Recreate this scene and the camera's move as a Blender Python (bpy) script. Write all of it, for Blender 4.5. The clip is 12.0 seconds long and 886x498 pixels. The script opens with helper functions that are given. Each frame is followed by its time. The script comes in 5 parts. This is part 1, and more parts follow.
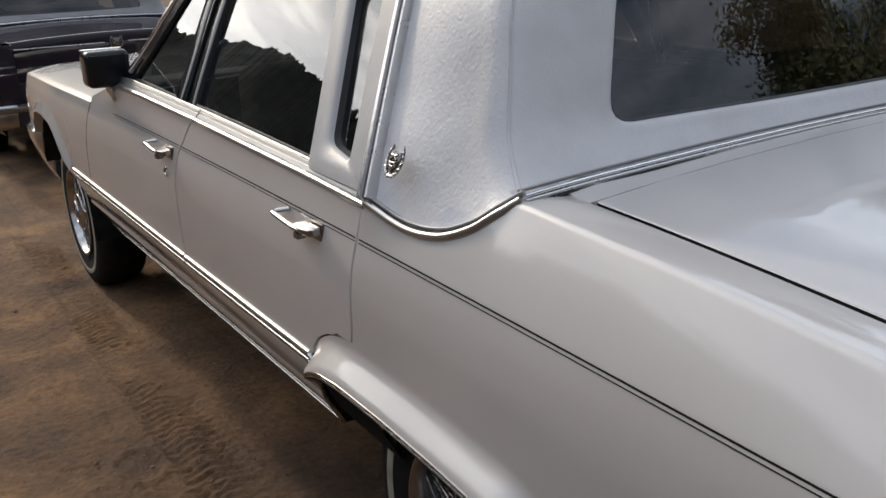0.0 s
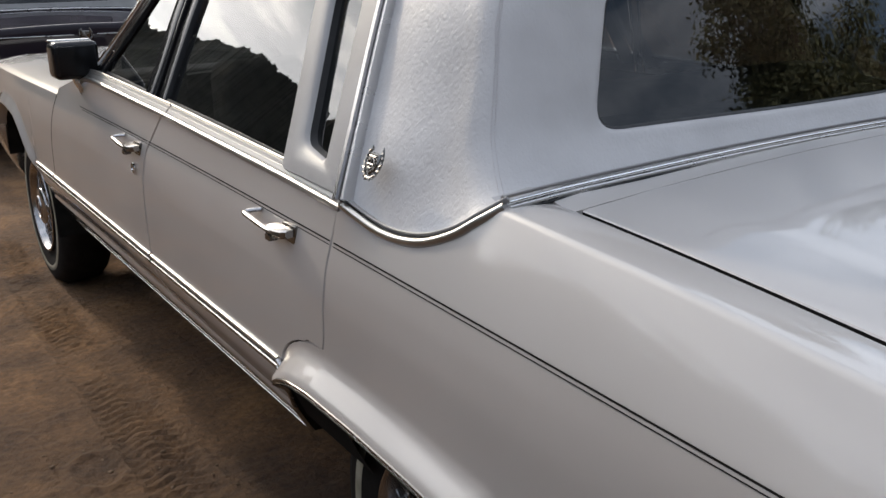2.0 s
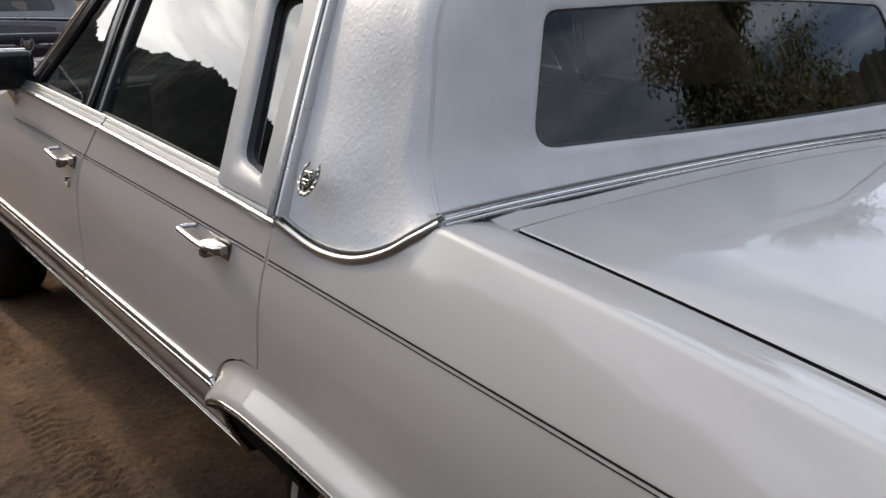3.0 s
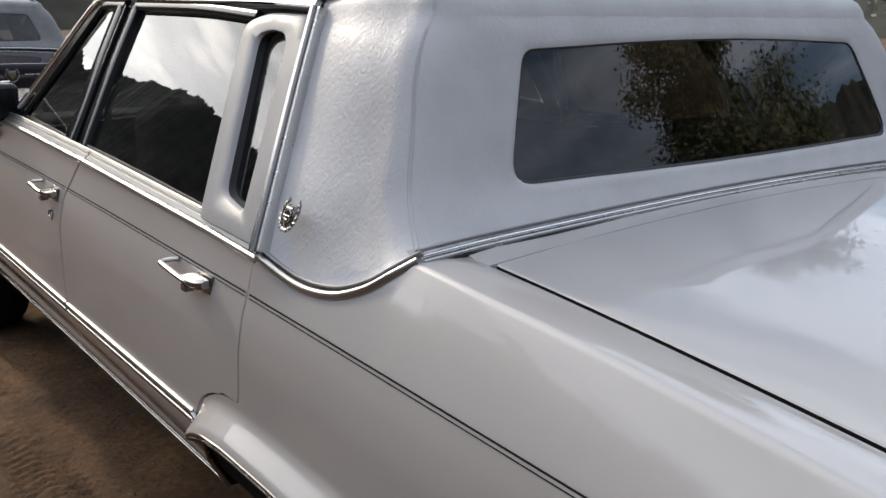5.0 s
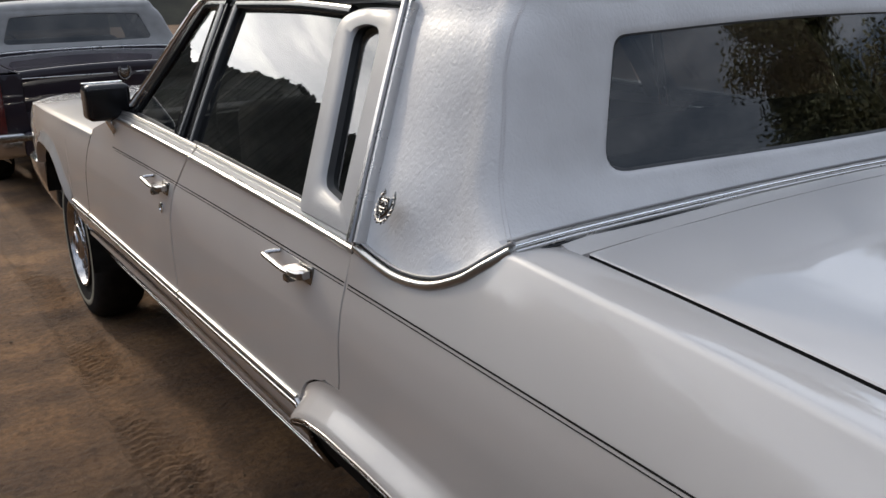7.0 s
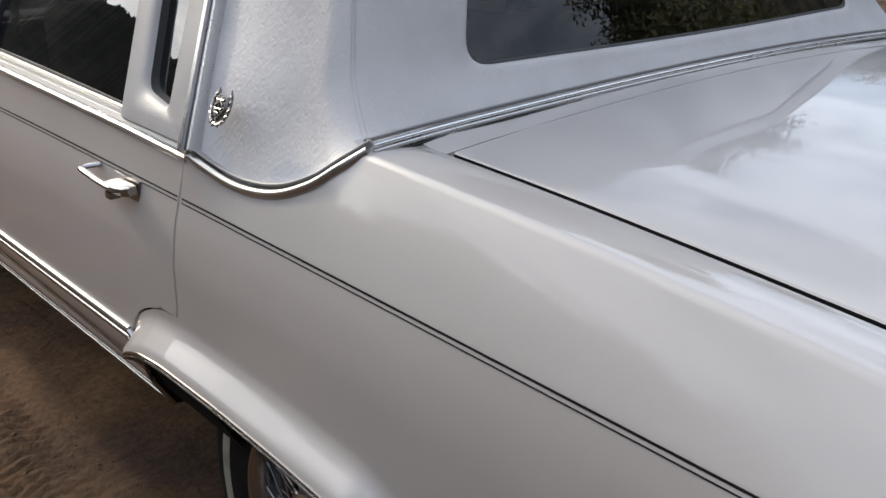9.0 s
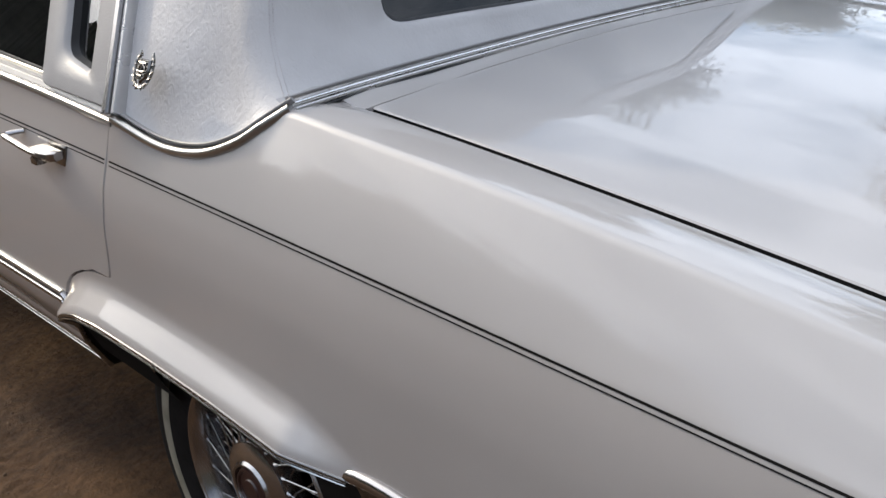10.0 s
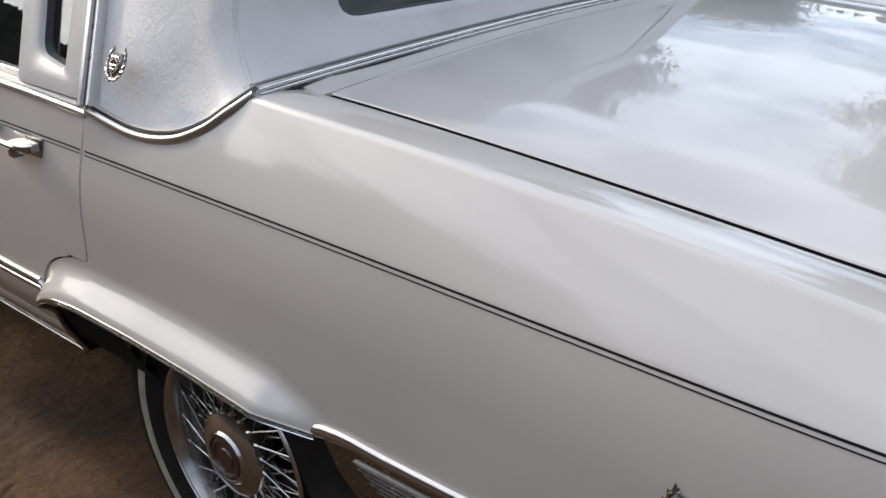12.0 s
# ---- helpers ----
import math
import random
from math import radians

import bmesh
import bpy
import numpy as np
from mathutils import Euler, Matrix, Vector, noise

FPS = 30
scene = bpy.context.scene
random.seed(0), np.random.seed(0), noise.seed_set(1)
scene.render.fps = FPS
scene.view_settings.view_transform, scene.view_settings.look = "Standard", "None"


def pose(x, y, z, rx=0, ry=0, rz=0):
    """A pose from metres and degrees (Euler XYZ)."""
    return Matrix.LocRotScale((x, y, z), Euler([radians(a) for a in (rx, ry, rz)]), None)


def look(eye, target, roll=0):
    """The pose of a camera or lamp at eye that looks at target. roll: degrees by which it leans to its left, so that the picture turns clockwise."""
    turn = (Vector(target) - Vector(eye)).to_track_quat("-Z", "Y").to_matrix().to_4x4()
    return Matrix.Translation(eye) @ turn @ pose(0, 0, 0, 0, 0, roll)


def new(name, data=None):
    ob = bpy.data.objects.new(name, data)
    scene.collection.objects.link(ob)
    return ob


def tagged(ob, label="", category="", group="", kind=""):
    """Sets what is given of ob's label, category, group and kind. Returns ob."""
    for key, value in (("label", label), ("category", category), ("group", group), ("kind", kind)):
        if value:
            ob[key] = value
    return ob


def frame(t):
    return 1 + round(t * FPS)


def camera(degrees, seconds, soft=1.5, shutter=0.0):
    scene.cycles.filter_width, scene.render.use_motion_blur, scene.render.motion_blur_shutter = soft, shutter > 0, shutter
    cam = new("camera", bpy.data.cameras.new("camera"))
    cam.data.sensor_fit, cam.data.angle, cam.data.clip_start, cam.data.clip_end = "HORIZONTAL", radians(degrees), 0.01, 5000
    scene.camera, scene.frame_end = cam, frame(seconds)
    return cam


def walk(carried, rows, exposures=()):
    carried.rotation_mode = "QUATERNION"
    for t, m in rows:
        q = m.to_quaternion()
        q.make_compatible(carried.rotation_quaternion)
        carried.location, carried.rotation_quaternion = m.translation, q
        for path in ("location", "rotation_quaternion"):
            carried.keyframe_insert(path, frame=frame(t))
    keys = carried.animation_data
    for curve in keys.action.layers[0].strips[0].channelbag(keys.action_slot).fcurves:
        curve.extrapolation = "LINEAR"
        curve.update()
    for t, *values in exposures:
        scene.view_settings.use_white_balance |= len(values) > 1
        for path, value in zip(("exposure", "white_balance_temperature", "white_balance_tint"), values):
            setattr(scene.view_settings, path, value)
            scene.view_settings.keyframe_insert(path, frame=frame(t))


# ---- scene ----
cam = camera(51.0, 12.0)
PATH = [
    (0, (-1.625, -1.183, 1.332), (-0.618, 0.439, 0.736), -2.9),
    (0.5, (-1.623, -1.172, 1.327), (-0.629, 0.468, 0.761), -2.1),
    (1, (-1.625, -1.153, 1.326), (-0.607, 0.469, 0.748), -1.3),
    (1.5, (-1.617, -1.14, 1.327), (-0.579, 0.465, 0.739), -1.1),
    (2, (-1.613, -1.133, 1.319), (-0.546, 0.454, 0.732), -0.8),
    (2.5, (-1.602, -1.13, 1.307), (-0.496, 0.429, 0.718), 0.0),
    (3, (-1.582, -1.13, 1.315), (-0.425, 0.404, 0.762), 0.4),
    (4.8, (-1.587, -1.153, 1.337), (-0.395, 0.377, 0.85), 0.6),
    (5, (-1.583, -1.148, 1.331), (-0.392, 0.381, 0.836), 0.6),
    (5.5, (-1.587, -1.146, 1.336), (-0.4, 0.377, 0.815), 0.8),
    (6, (-1.591, -1.147, 1.342), (-0.42, 0.384, 0.809), 0.1),
    (6.5, (-1.59, -1.164, 1.348), (-0.525, 0.445, 0.823), -1.6),
    (7, (-1.58, -1.165, 1.346), (-0.573, 0.48, 0.817), -1.9),
    (7.5, (-1.577, -1.171, 1.331), (-0.528, 0.431, 0.754), -2.0),
    (9.5, (-1.523, -1.031, 1.274), (-0.222, 0.301, 0.543), -0.7),
    (10, (-1.568, -1.112, 1.29), (-0.238, 0.167, 0.518), -1.3),
    (10.5, (-1.619, -1.19, 1.284), (-0.287, 0.086, 0.51), -1.6),
    (11, (-1.634, -1.197, 1.287), (-0.304, 0.082, 0.514), -2.0),
    (11.5, (-1.623, -1.185, 1.289), (-0.278, 0.085, 0.53), -2.2),
    (12, (-1.647, -1.21, 1.284), (-0.266, 0.022, 0.526), -1.9),
]
walk(cam, [(t, look(eye, target, roll)) for t, eye, target, roll in PATH], [(0, 0.10, 6720, 10), (7.5, 0.04, 6600, 10), (9.5, 0.25, 6680, 10), (12, 0.33, 6680, 10)])


# ---- world, sun ----
SUN_EL, SUN_AZ = 27.0, -6.5
world = bpy.data.worlds.new("world")
scene.world = world
world.use_nodes = True
wn, wl = world.node_tree.nodes, world.node_tree.links
wn.clear()
w_out = wn.new("ShaderNodeOutputWorld")
w_bg = wn.new("ShaderNodeBackground")
w_bg.inputs["Strength"].default_value = 0.138
w_sky = wn.new("ShaderNodeTexSky")
w_sky.sky_type = "NISHITA"
w_sky.sun_disc = False
w_sky.sun_elevation, w_sky.sun_rotation = radians(SUN_EL), radians(SUN_AZ)
w_sky.air_density, w_sky.dust_density = 1.0, 1.0
w_co = wn.new("ShaderNodeTexCoord")
w_map = wn.new("ShaderNodeMapping")
w_map.inputs["Scale"].default_value = (1.0, 1.0, 3.2)
w_noise = wn.new("ShaderNodeTexNoise")
w_noise.inputs["Scale"].default_value = 2.6
w_noise.inputs["Detail"].default_value = 9.0
w_noise.inputs["Roughness"].default_value = 0.62
w_ramp = wn.new("ShaderNodeValToRGB")
w_ramp.color_ramp.elements[0].position, w_ramp.color_ramp.elements[1].position = 0.40, 0.56
w_mix = wn.new("ShaderNodeMix")
w_mix.data_type = "RGBA"
w_cloud = wn.new("ShaderNodeVectorMath")
w_cloud.operation = "MULTIPLY_ADD"
w_cloud.inputs[1].default_value = (0.42, 0.43, 0.45)
w_cloud.inputs[2].default_value = (7.7, 8.4, 9.7)
wl.new(w_sky.outputs["Color"], w_cloud.inputs[0])
wl.new(w_cloud.outputs["Vector"], w_mix.inputs["B"])
wl.new(w_co.outputs["Generated"], w_map.inputs["Vector"])
wl.new(w_map.outputs["Vector"], w_noise.inputs["Vector"])
wl.new(w_noise.outputs["Fac"], w_ramp.inputs["Fac"])
wl.new(w_ramp.outputs["Color"], w_mix.inputs["Factor"])
w_clear = wn.new("ShaderNodeVectorMath")
w_clear.operation = "MULTIPLY_ADD"
w_clear.inputs[1].default_value = (0.36, 0.42, 0.48)
w_clear.inputs[2].default_value = (1.9, 2.45, 3.3)
wl.new(w_sky.outputs["Color"], w_clear.inputs[0])
wl.new(w_clear.outputs["Vector"], w_mix.inputs["A"])
# thin cloud glowing round the hidden sun
w_dot = wn.new("ShaderNodeVectorMath")
w_dot.operation = "DOT_PRODUCT"
w_dot.inputs[1].default_value = (math.sin(radians(SUN_AZ)) * math.cos(radians(SUN_EL)), math.cos(radians(SUN_AZ)) * math.cos(radians(SUN_EL)), math.sin(radians(SUN_EL)))
w_max = wn.new("ShaderNodeMath")
w_max.operation = "MAXIMUM"
w_max.inputs[1].default_value = 0.0
w_pow = wn.new("ShaderNodeMath")
w_pow.operation = "POWER"
w_pow.inputs[1].default_value = 5.5
w_fine = wn.new("ShaderNodeTexNoise")
w_fine.inputs["Scale"].default_value = 9.0
w_fine.inputs["Detail"].default_value = 6.0
w_patch = wn.new("ShaderNodeMapRange")
w_patch.inputs["From Min"].default_value, w_patch.inputs["From Max"].default_value = 0.42, 0.60
w_patch.inputs["To Min"].default_value, w_patch.inputs["To Max"].default_value = 0.6, 1.5
w_amt = wn.new("ShaderNodeMath")
w_amt.operation = "MULTIPLY"
w_glow = wn.new("ShaderNodeVectorMath")
w_glow.operation = "SCALE"
w_glow.inputs[0].default_value = (12.5, 11.6, 10.0)
w_sum = wn.new("ShaderNodeVectorMath")
wl.new(w_co.outputs["Generated"], w_dot.inputs[0])
wl.new(w_dot.outputs["Value"], w_max.inputs[0])
wl.new(w_max.outputs["Value"], w_pow.inputs[0])
wl.new(w_map.outputs["Vector"], w_fine.inputs["Vector"])
wl.new(w_fine.outputs["Fac"], w_patch.inputs["Value"])
wl.new(w_pow.outputs["Value"], w_amt.inputs[0])
wl.new(w_patch.outputs["Result"], w_amt.inputs[1])
wl.new(w_amt.outputs["Value"], w_glow.inputs["Scale"])
w_dull = wn.new("ShaderNodeMapRange")
w_dull.inputs["From Min"].default_value, w_dull.inputs["From Max"].default_value = -0.45, 0.0
w_dull.inputs["To Min"].default_value, w_dull.inputs["To Max"].default_value = 0.43, 1.0
w_far = wn.new("ShaderNodeVectorMath")
w_far.operation = "SCALE"
wl.new(w_dot.outputs["Value"], w_dull.inputs["Value"])
wl.new(w_mix.outputs["Result"], w_far.inputs[0])
wl.new(w_dull.outputs["Result"], w_far.inputs["Scale"])
wl.new(w_far.outputs["Vector"], w_sum.inputs[0])
wl.new(w_glow.outputs["Vector"], w_sum.inputs[1])
wl.new(w_sum.outputs["Vector"], w_bg.inputs["Color"])
wl.new(w_bg.outputs["Background"], w_out.inputs["Surface"])

sun = new("sun", bpy.data.lights.new("sun", "SUN"))
sun.data.energy, sun.data.angle, sun.data.color = 1.6, radians(2.5), (1.0, 0.88, 0.72)
_to = Vector((math.sin(radians(SUN_AZ)) * math.cos(radians(SUN_EL)), math.cos(radians(SUN_AZ)) * math.cos(radians(SUN_EL)), math.sin(radians(SUN_EL))))
sun.matrix_world = look(_to * 50, (0, 0, 0))


# ---- materials ----
def material(name, base=(0.5, 0.5, 0.5), rough=0.5, metal=0.0, coat=0.0, coat_rough=0.03, **more):
    m = bpy.data.materials.new(name)
    m.use_nodes = True
    b = m.node_tree.nodes["Principled BSDF"]
    b.inputs["Base Color"].default_value = (*base, 1)
    b.inputs["Roughness"].default_value, b.inputs["Metallic"].default_value = rough, metal
    b.inputs["Coat Weight"].default_value, b.inputs["Coat Roughness"].default_value = coat, coat_rough
    for key, value in more.items():
        b.inputs[key.replace("_", " ")].default_value = value
    return m


def node(m, kind, **values):
    n = m.node_tree.nodes.new("ShaderNode" + kind)
    for key, value in values.items():
        n.inputs[key.replace("_", " ")].default_value = value
    return n


def wire(m, a, out, b, into):
    m.node_tree.links.new(a.outputs[out], b.inputs[into])


def bsdf(m):
    return m.node_tree.nodes["Principled BSDF"]


def coords(m, scale=(1, 1, 1)):
    co, mp = node(m, "TexCoord"), node(m, "Mapping")
    mp.inputs["Scale"].default_value = scale
    wire(m, co, "Object", mp, "Vector")
    return mp


def vary_colour(m, a, b, scale, detail=4.0, lo=0.35, hi=0.65, stretch=(1, 1, 1)):
    mp, nz, rp = coords(m, stretch), node(m, "TexNoise", Scale=scale, Detail=detail), node(m, "ValToRGB")
    rp.color_ramp.elements[0].position, rp.color_ramp.elements[1].position = lo, hi
    rp.color_ramp.elements[0].color, rp.color_ramp.elements[1].color = (*a, 1), (*b, 1)
    wire(m, mp, "Vector", nz, "Vector"), wire(m, nz, "Fac", rp, "Fac"), wire(m, rp, "Color", bsdf(m), "Base Color")
    return rp


def vary_rough(m, a, b, scale, detail=3.0, into="Roughness"):
    mp, nz, rg = coords(m), node(m, "TexNoise", Scale=scale, Detail=detail), node(m, "MapRange")
    rg.inputs["To Min"].default_value, rg.inputs["To Max"].default_value = a, b
    wire(m, mp, "Vector", nz, "Vector"), wire(m, nz, "Fac", rg, "Value"), wire(m, rg, "Result", bsdf(m), into)


def bump(m, scale, strength, distance, detail=3.0, stretch=(1, 1, 1), kind="TexNoise", out="Fac", before=None):
    mp, nz = coords(m, stretch), node(m, kind, Scale=scale)
    if kind == "TexNoise":
        nz.inputs["Detail"].default_value = detail
    bp = node(m, "Bump", Strength=strength, Distance=distance)
    wire(m, mp, "Vector", nz, "Vector"), wire(m, nz, out, bp, "Height")
    if before:
        wire(m, before, "Normal", bp, "Normal")
    wire(m, bp, "Normal", bsdf(m), "Normal")
    return bp


def paint(name, a, b, metal, rough):
    m = material(name, a, rough, metal, coat=1.0, coat_rough=0.03, Specular_IOR_Level=0.10, Coat_IOR=1.50)
    vary_colour(m, a, b, 1.7, 2.0, 0.3, 0.7)
    vary_rough(m, 0.012, 0.034, 5.0, 4.0, "Coat Roughness")
    mp, nz, bp = coords(m), node(m, "TexNoise", Scale=900.0, Detail=1.0), node(m, "Bump", Strength=0.06, Distance=0.0006)
    wire(m, mp, "Vector", nz, "Vector"), wire(m, nz, "Fac", bp, "Height"), wire(m, bp, "Normal", bsdf(m), "Normal")
    return m


SILVER = paint("silver_paint", (0.455, 0.425, 0.40), (0.51, 0.48, 0.455), 0.20, 0.40)
PURPLE = paint("dark_purple_paint", (0.020, 0.016, 0.021), (0.028, 0.022, 0.029), 0.0, 0.5)
bsdf(PURPLE).inputs["Coat Weight"].default_value = 0.6
bsdf(PURPLE).inputs["Specular IOR Level"].default_value = 0.0


def vinyl(name, a, b):
    m = material(name, a, 0.38, Specular_IOR_Level=0.36)
    vary_colour(m, a, b, 9.0, 5.0)
    vary_rough(m, 0.34, 0.48, 60.0)
    first = bump(m, 14.0, 0.10, 0.008, 4.0, (1.0, 1.0, 0.7))
    # creased grain: short folds that lean across the panel
    mp, nz, bp = coords(m, (1.0, 1.0, 0.42)), node(m, "TexNoise", Scale=105.0, Detail=3.0, Roughness=0.55, Distortion=1.1), node(m, "Bump", Strength=0.36, Distance=0.003)
    mp.inputs["Rotation"].default_value = (radians(24), 0, 0)
    wire(m, mp, "Vector", nz, "Vector"), wire(m, nz, "Fac", bp, "Height"), wire(m, first, "Normal", bp, "Normal")
    bump(m, 230.0, 0.20, 0.0013, 3.0, (1.0, 1.0, 0.6), before=bp)
    return m


VINYL = vinyl("silver_vinyl", (0.50, 0.485, 0.48), (0.56, 0.545, 0.54))
VINYL_PLAIN = material("silver_vinyl_plain", (0.54, 0.53, 0.53), 0.45)
vary_colour(VINYL_PLAIN, (0.28, 0.27, 0.265), (0.33, 0.32, 0.315), 6.0, 4.0)
bump(VINYL_PLAIN, 260.0, 0.22, 0.002, 3.0)
VINYL_GREY = vinyl("pale_grey_vinyl", (0.22, 0.215, 0.21), (0.27, 0.265, 0.26))

CHROME = material("chrome", (0.78, 0.77, 0.76), 0.10, 1.0)
vary_rough(CHROME, 0.05, 0.18, 24.0)
AGED = material("aged_chrome", (0.42, 0.405, 0.40), 0.2, 1.0)
vary_rough(AGED, 0.12, 0.3, 60.0)
STEEL = material("dull_bright_trim", (0.62, 0.61, 0.60), 0.28, 1.0)
vary_rough(STEEL, 0.2, 0.38, 30.0)
TRIM = material("satin_bright_trim", (0.41, 0.405, 0.40), 0.24, 1.0)
vary_rough(TRIM, 0.34, 0.46, 40.0)
DULL = material("weathered_bright_trim", (0.46, 0.45, 0.43), 0.3, 1.0)
vary_rough(DULL, 0.24, 0.40, 50.0)
BLACK = material("black_rubber", (0.018, 0.018, 0.019), 0.55)
vary_rough(BLACK, 0.4, 0.7, 40.0)
GLOSS_BLACK = material("gloss_black_trim", (0.010, 0.010, 0.011), 0.14, Specular_IOR_Level=0.35)
vary_rough(GLOSS_BLACK, 0.08, 0.2, 15.0)
STITCH = material("pale_thread", (0.52, 0.49, 0.49), 0.7)
STRIPE = material("dark_pinstripe", (0.010, 0.009, 0.009), 0.5, Specular_IOR_Level=0.2)
DARK = material("seam_shade", (0.010, 0.010, 0.010), 0.9, Specular_IOR_Level=0.1)
TYRE = material("tyre_rubber", (0.010, 0.010, 0.010), 0.8, Specular_IOR_Level=0.15)
vary_colour(TYRE, (0.007, 0.0065, 0.0065), (0.014, 0.0125, 0.012), 18.0)
bump(TYRE, 120.0, 0.3, 0.002)
WHITEWALL = material("cream_whitewall", (0.42, 0.39, 0.31), 0.7)
vary_colour(WHITEWALL, (0.20, 0.185, 0.14), (0.30, 0.28, 0.22), 22.0)
MEDALLION = material("dark_red_medallion", (0.045, 0.018, 0.015), 0.35, coat=0.4)
BADGE = material("darkened_chrome", (0.24, 0.23, 0.22), 0.24, 1.0)
vary_rough(BADGE, 0.16, 0.34, 90.0)
LAMP_RED = material("red_lamp_lens", (0.09, 0.012, 0.010), 0.25, coat=0.3)
vary_colour(LAMP_RED, (0.05, 0.006, 0.008), (0.08, 0.010, 0.011), 30.0)
SEAT = material("dark_cloth_seat", (0.05, 0.05, 0.055), 0.8)
vary_colour(SEAT, (0.04, 0.04, 0.045), (0.07, 0.068, 0.07), 25.0)
bump(SEAT, 300.0, 0.4, 0.003)
INSIDE = material("dark_underbody", (0.012, 0.011, 0.011), 0.9, Specular_IOR_Level=0.2)
vary_colour(INSIDE, (0.007, 0.0065, 0.006), (0.017, 0.0155, 0.014), 14.0)


def tinted_glass(name, tint):
    m = bpy.data.materials.new(name)
    m.use_nodes = True
    m.node_tree.nodes.clear()
    out, mix = node(m, "OutputMaterial"), node(m, "MixShader")
    tr, gl, fr = node(m, "BsdfTransparent"), node(m, "BsdfGlossy"), node(m, "LayerWeight", Blend=0.5)
    tr.inputs["Color"].default_value = (*tint, 1)
    gl.inputs["Color"].default_value = (1, 1, 1, 1)
    gl.inputs["Roughness"].default_value = 0.012
    pw, ad = node(m, "Math"), node(m, "Math")
    pw.operation, ad.operation = "POWER", "MULTIPLY_ADD"
    pw.inputs[1].default_value = 4.0
    ad.inputs[1].default_value, ad.inputs[2].default_value = 0.90, 0.085
    wire(m, fr, "Facing", pw, 0), wire(m, pw, "Value", ad, 0), wire(m, ad, "Value", mix, "Fac")
    wire(m, tr, "BSDF", mix, 1), wire(m, gl, "BSDF", mix, 2), wire(m, mix, "Shader", out, "Surface")
    return m


GLASS = tinted_glass("tinted_glass", (0.22, 0.23, 0.225))


# ---- mesh tools ----
def mesh_from(name, verts, faces, mat, sharp=35.0):
    me = bpy.data.meshes.new(name)
    me.from_pydata([tuple(v) for v in verts], [], faces)
    me.materials.append(mat)
    me.polygons.foreach_set("use_smooth", [True] * len(me.polygons))
    me.set_sharp_from_angle(angle=radians(sharp))
    me.update()
    return me


def part(name, bm, mat, parent, label="", sharp=35.0):
    """Links a mesh (verts, faces) or a bmesh as one object under parent."""
    if isinstance(bm, tuple):
        me = mesh_from(name, bm[0], bm[1], mat, sharp)
    else:
        bmesh.ops.recalc_face_normals(bm, faces=bm.faces[:])
        me = bpy.data.meshes.new(name)
        bm.to_mesh(me)
        bm.free()
        me.materials.append(mat)
        me.polygons.foreach_set("use_smooth", [True] * len(me.polygons))
        me.set_sharp_from_angle(angle=radians(sharp))
    ob = new(name, me)
    ob.parent = parent
    if label:
        tagged(ob, label)
    return ob


def thing(name, label, category, at=(0, 0, 0), group="", kind=""):
    ob = new(name)
    ob.empty_display_size = 0.2
    ob.location = at
    return tagged(ob, label, category, group, kind)


def grid(rows, close=False):
    """Quads between rows of equally many points."""
    n, verts, faces = len(rows[0]), [p for r in rows for p in r], []
    for i in range(len(rows) - 1):
        for j in range(n if close else n - 1):
            k = (j + 1) % n
            faces.append((i * n + j, i * n + k, (i + 1) * n + k, (i + 1) * n + j))
    return verts, faces


def join(*pieces):
    verts, faces = [], []
    for v, f in pieces:
        off = len(verts)
        verts += list(v)
        faces += [tuple(i + off for i in q) for q in f]
    return verts, faces


def weld(piece, dist=0.0008):
    """One skin out of pieces that share an edge."""
    bm = bmesh.new()
    vs = [bm.verts.new(p) for p in piece[0]]
    for q in piece[1]:
        bm.faces.new([vs[i] for i in q])
    bmesh.ops.remove_doubles(bm, verts=bm.verts[:], dist=dist)
    return bm


def mirrored(piece):
    return [(-p[0], p[1], p[2]) for p in piece[0]], [tuple(reversed(f)) for f in piece[1]]


def flipped(piece):
    return piece[0], [tuple(reversed(f)) for f in piece[1]]


def side(piece, s):
    """The left piece as it is (s = -1), or its mirror image for the right."""
    return piece if s < 0 else mirrored(piece)


def lathe(profile, centre, axis_sign=-1, n=64):
    """Turns (radius, out) pairs about the wheel's axle, which lies along x; out counts away from the car."""
    rows = []
    for r, o in profile:
        rows.append([(centre[0] + axis_sign * o, centre[1] + r * math.cos(2 * math.pi * k / n), centre[2] + r * math.sin(2 * math.pi * k / n)) for k in range(n)])
    return grid(rows, close=True)


def box(x0, x1, y0, y1, z0, z1, bevel=0.0, seg=2):
    bm = bmesh.new()
    bmesh.ops.create_cube(bm, size=1.0)
    for v in bm.verts:
        v.co = Vector(((x0 + x1) / 2 + v.co.x * (x1 - x0), (y0 + y1) / 2 + v.co.y * (y1 - y0), (z0 + z1) / 2 + v.co.z * (z1 - z0)))
    if bevel:
        bmesh.ops.bevel(bm, geom=bm.edges[:], offset=bevel, segments=seg, profile=0.5, affect="EDGES")
    return bm


def plain(bm):
    """A bmesh as (verts, faces)."""
    bm.verts.index_update()
    out = [tuple(v.co) for v in bm.verts], [tuple(v.index for v in f.verts) for f in bm.faces]
    bm.free()
    return out


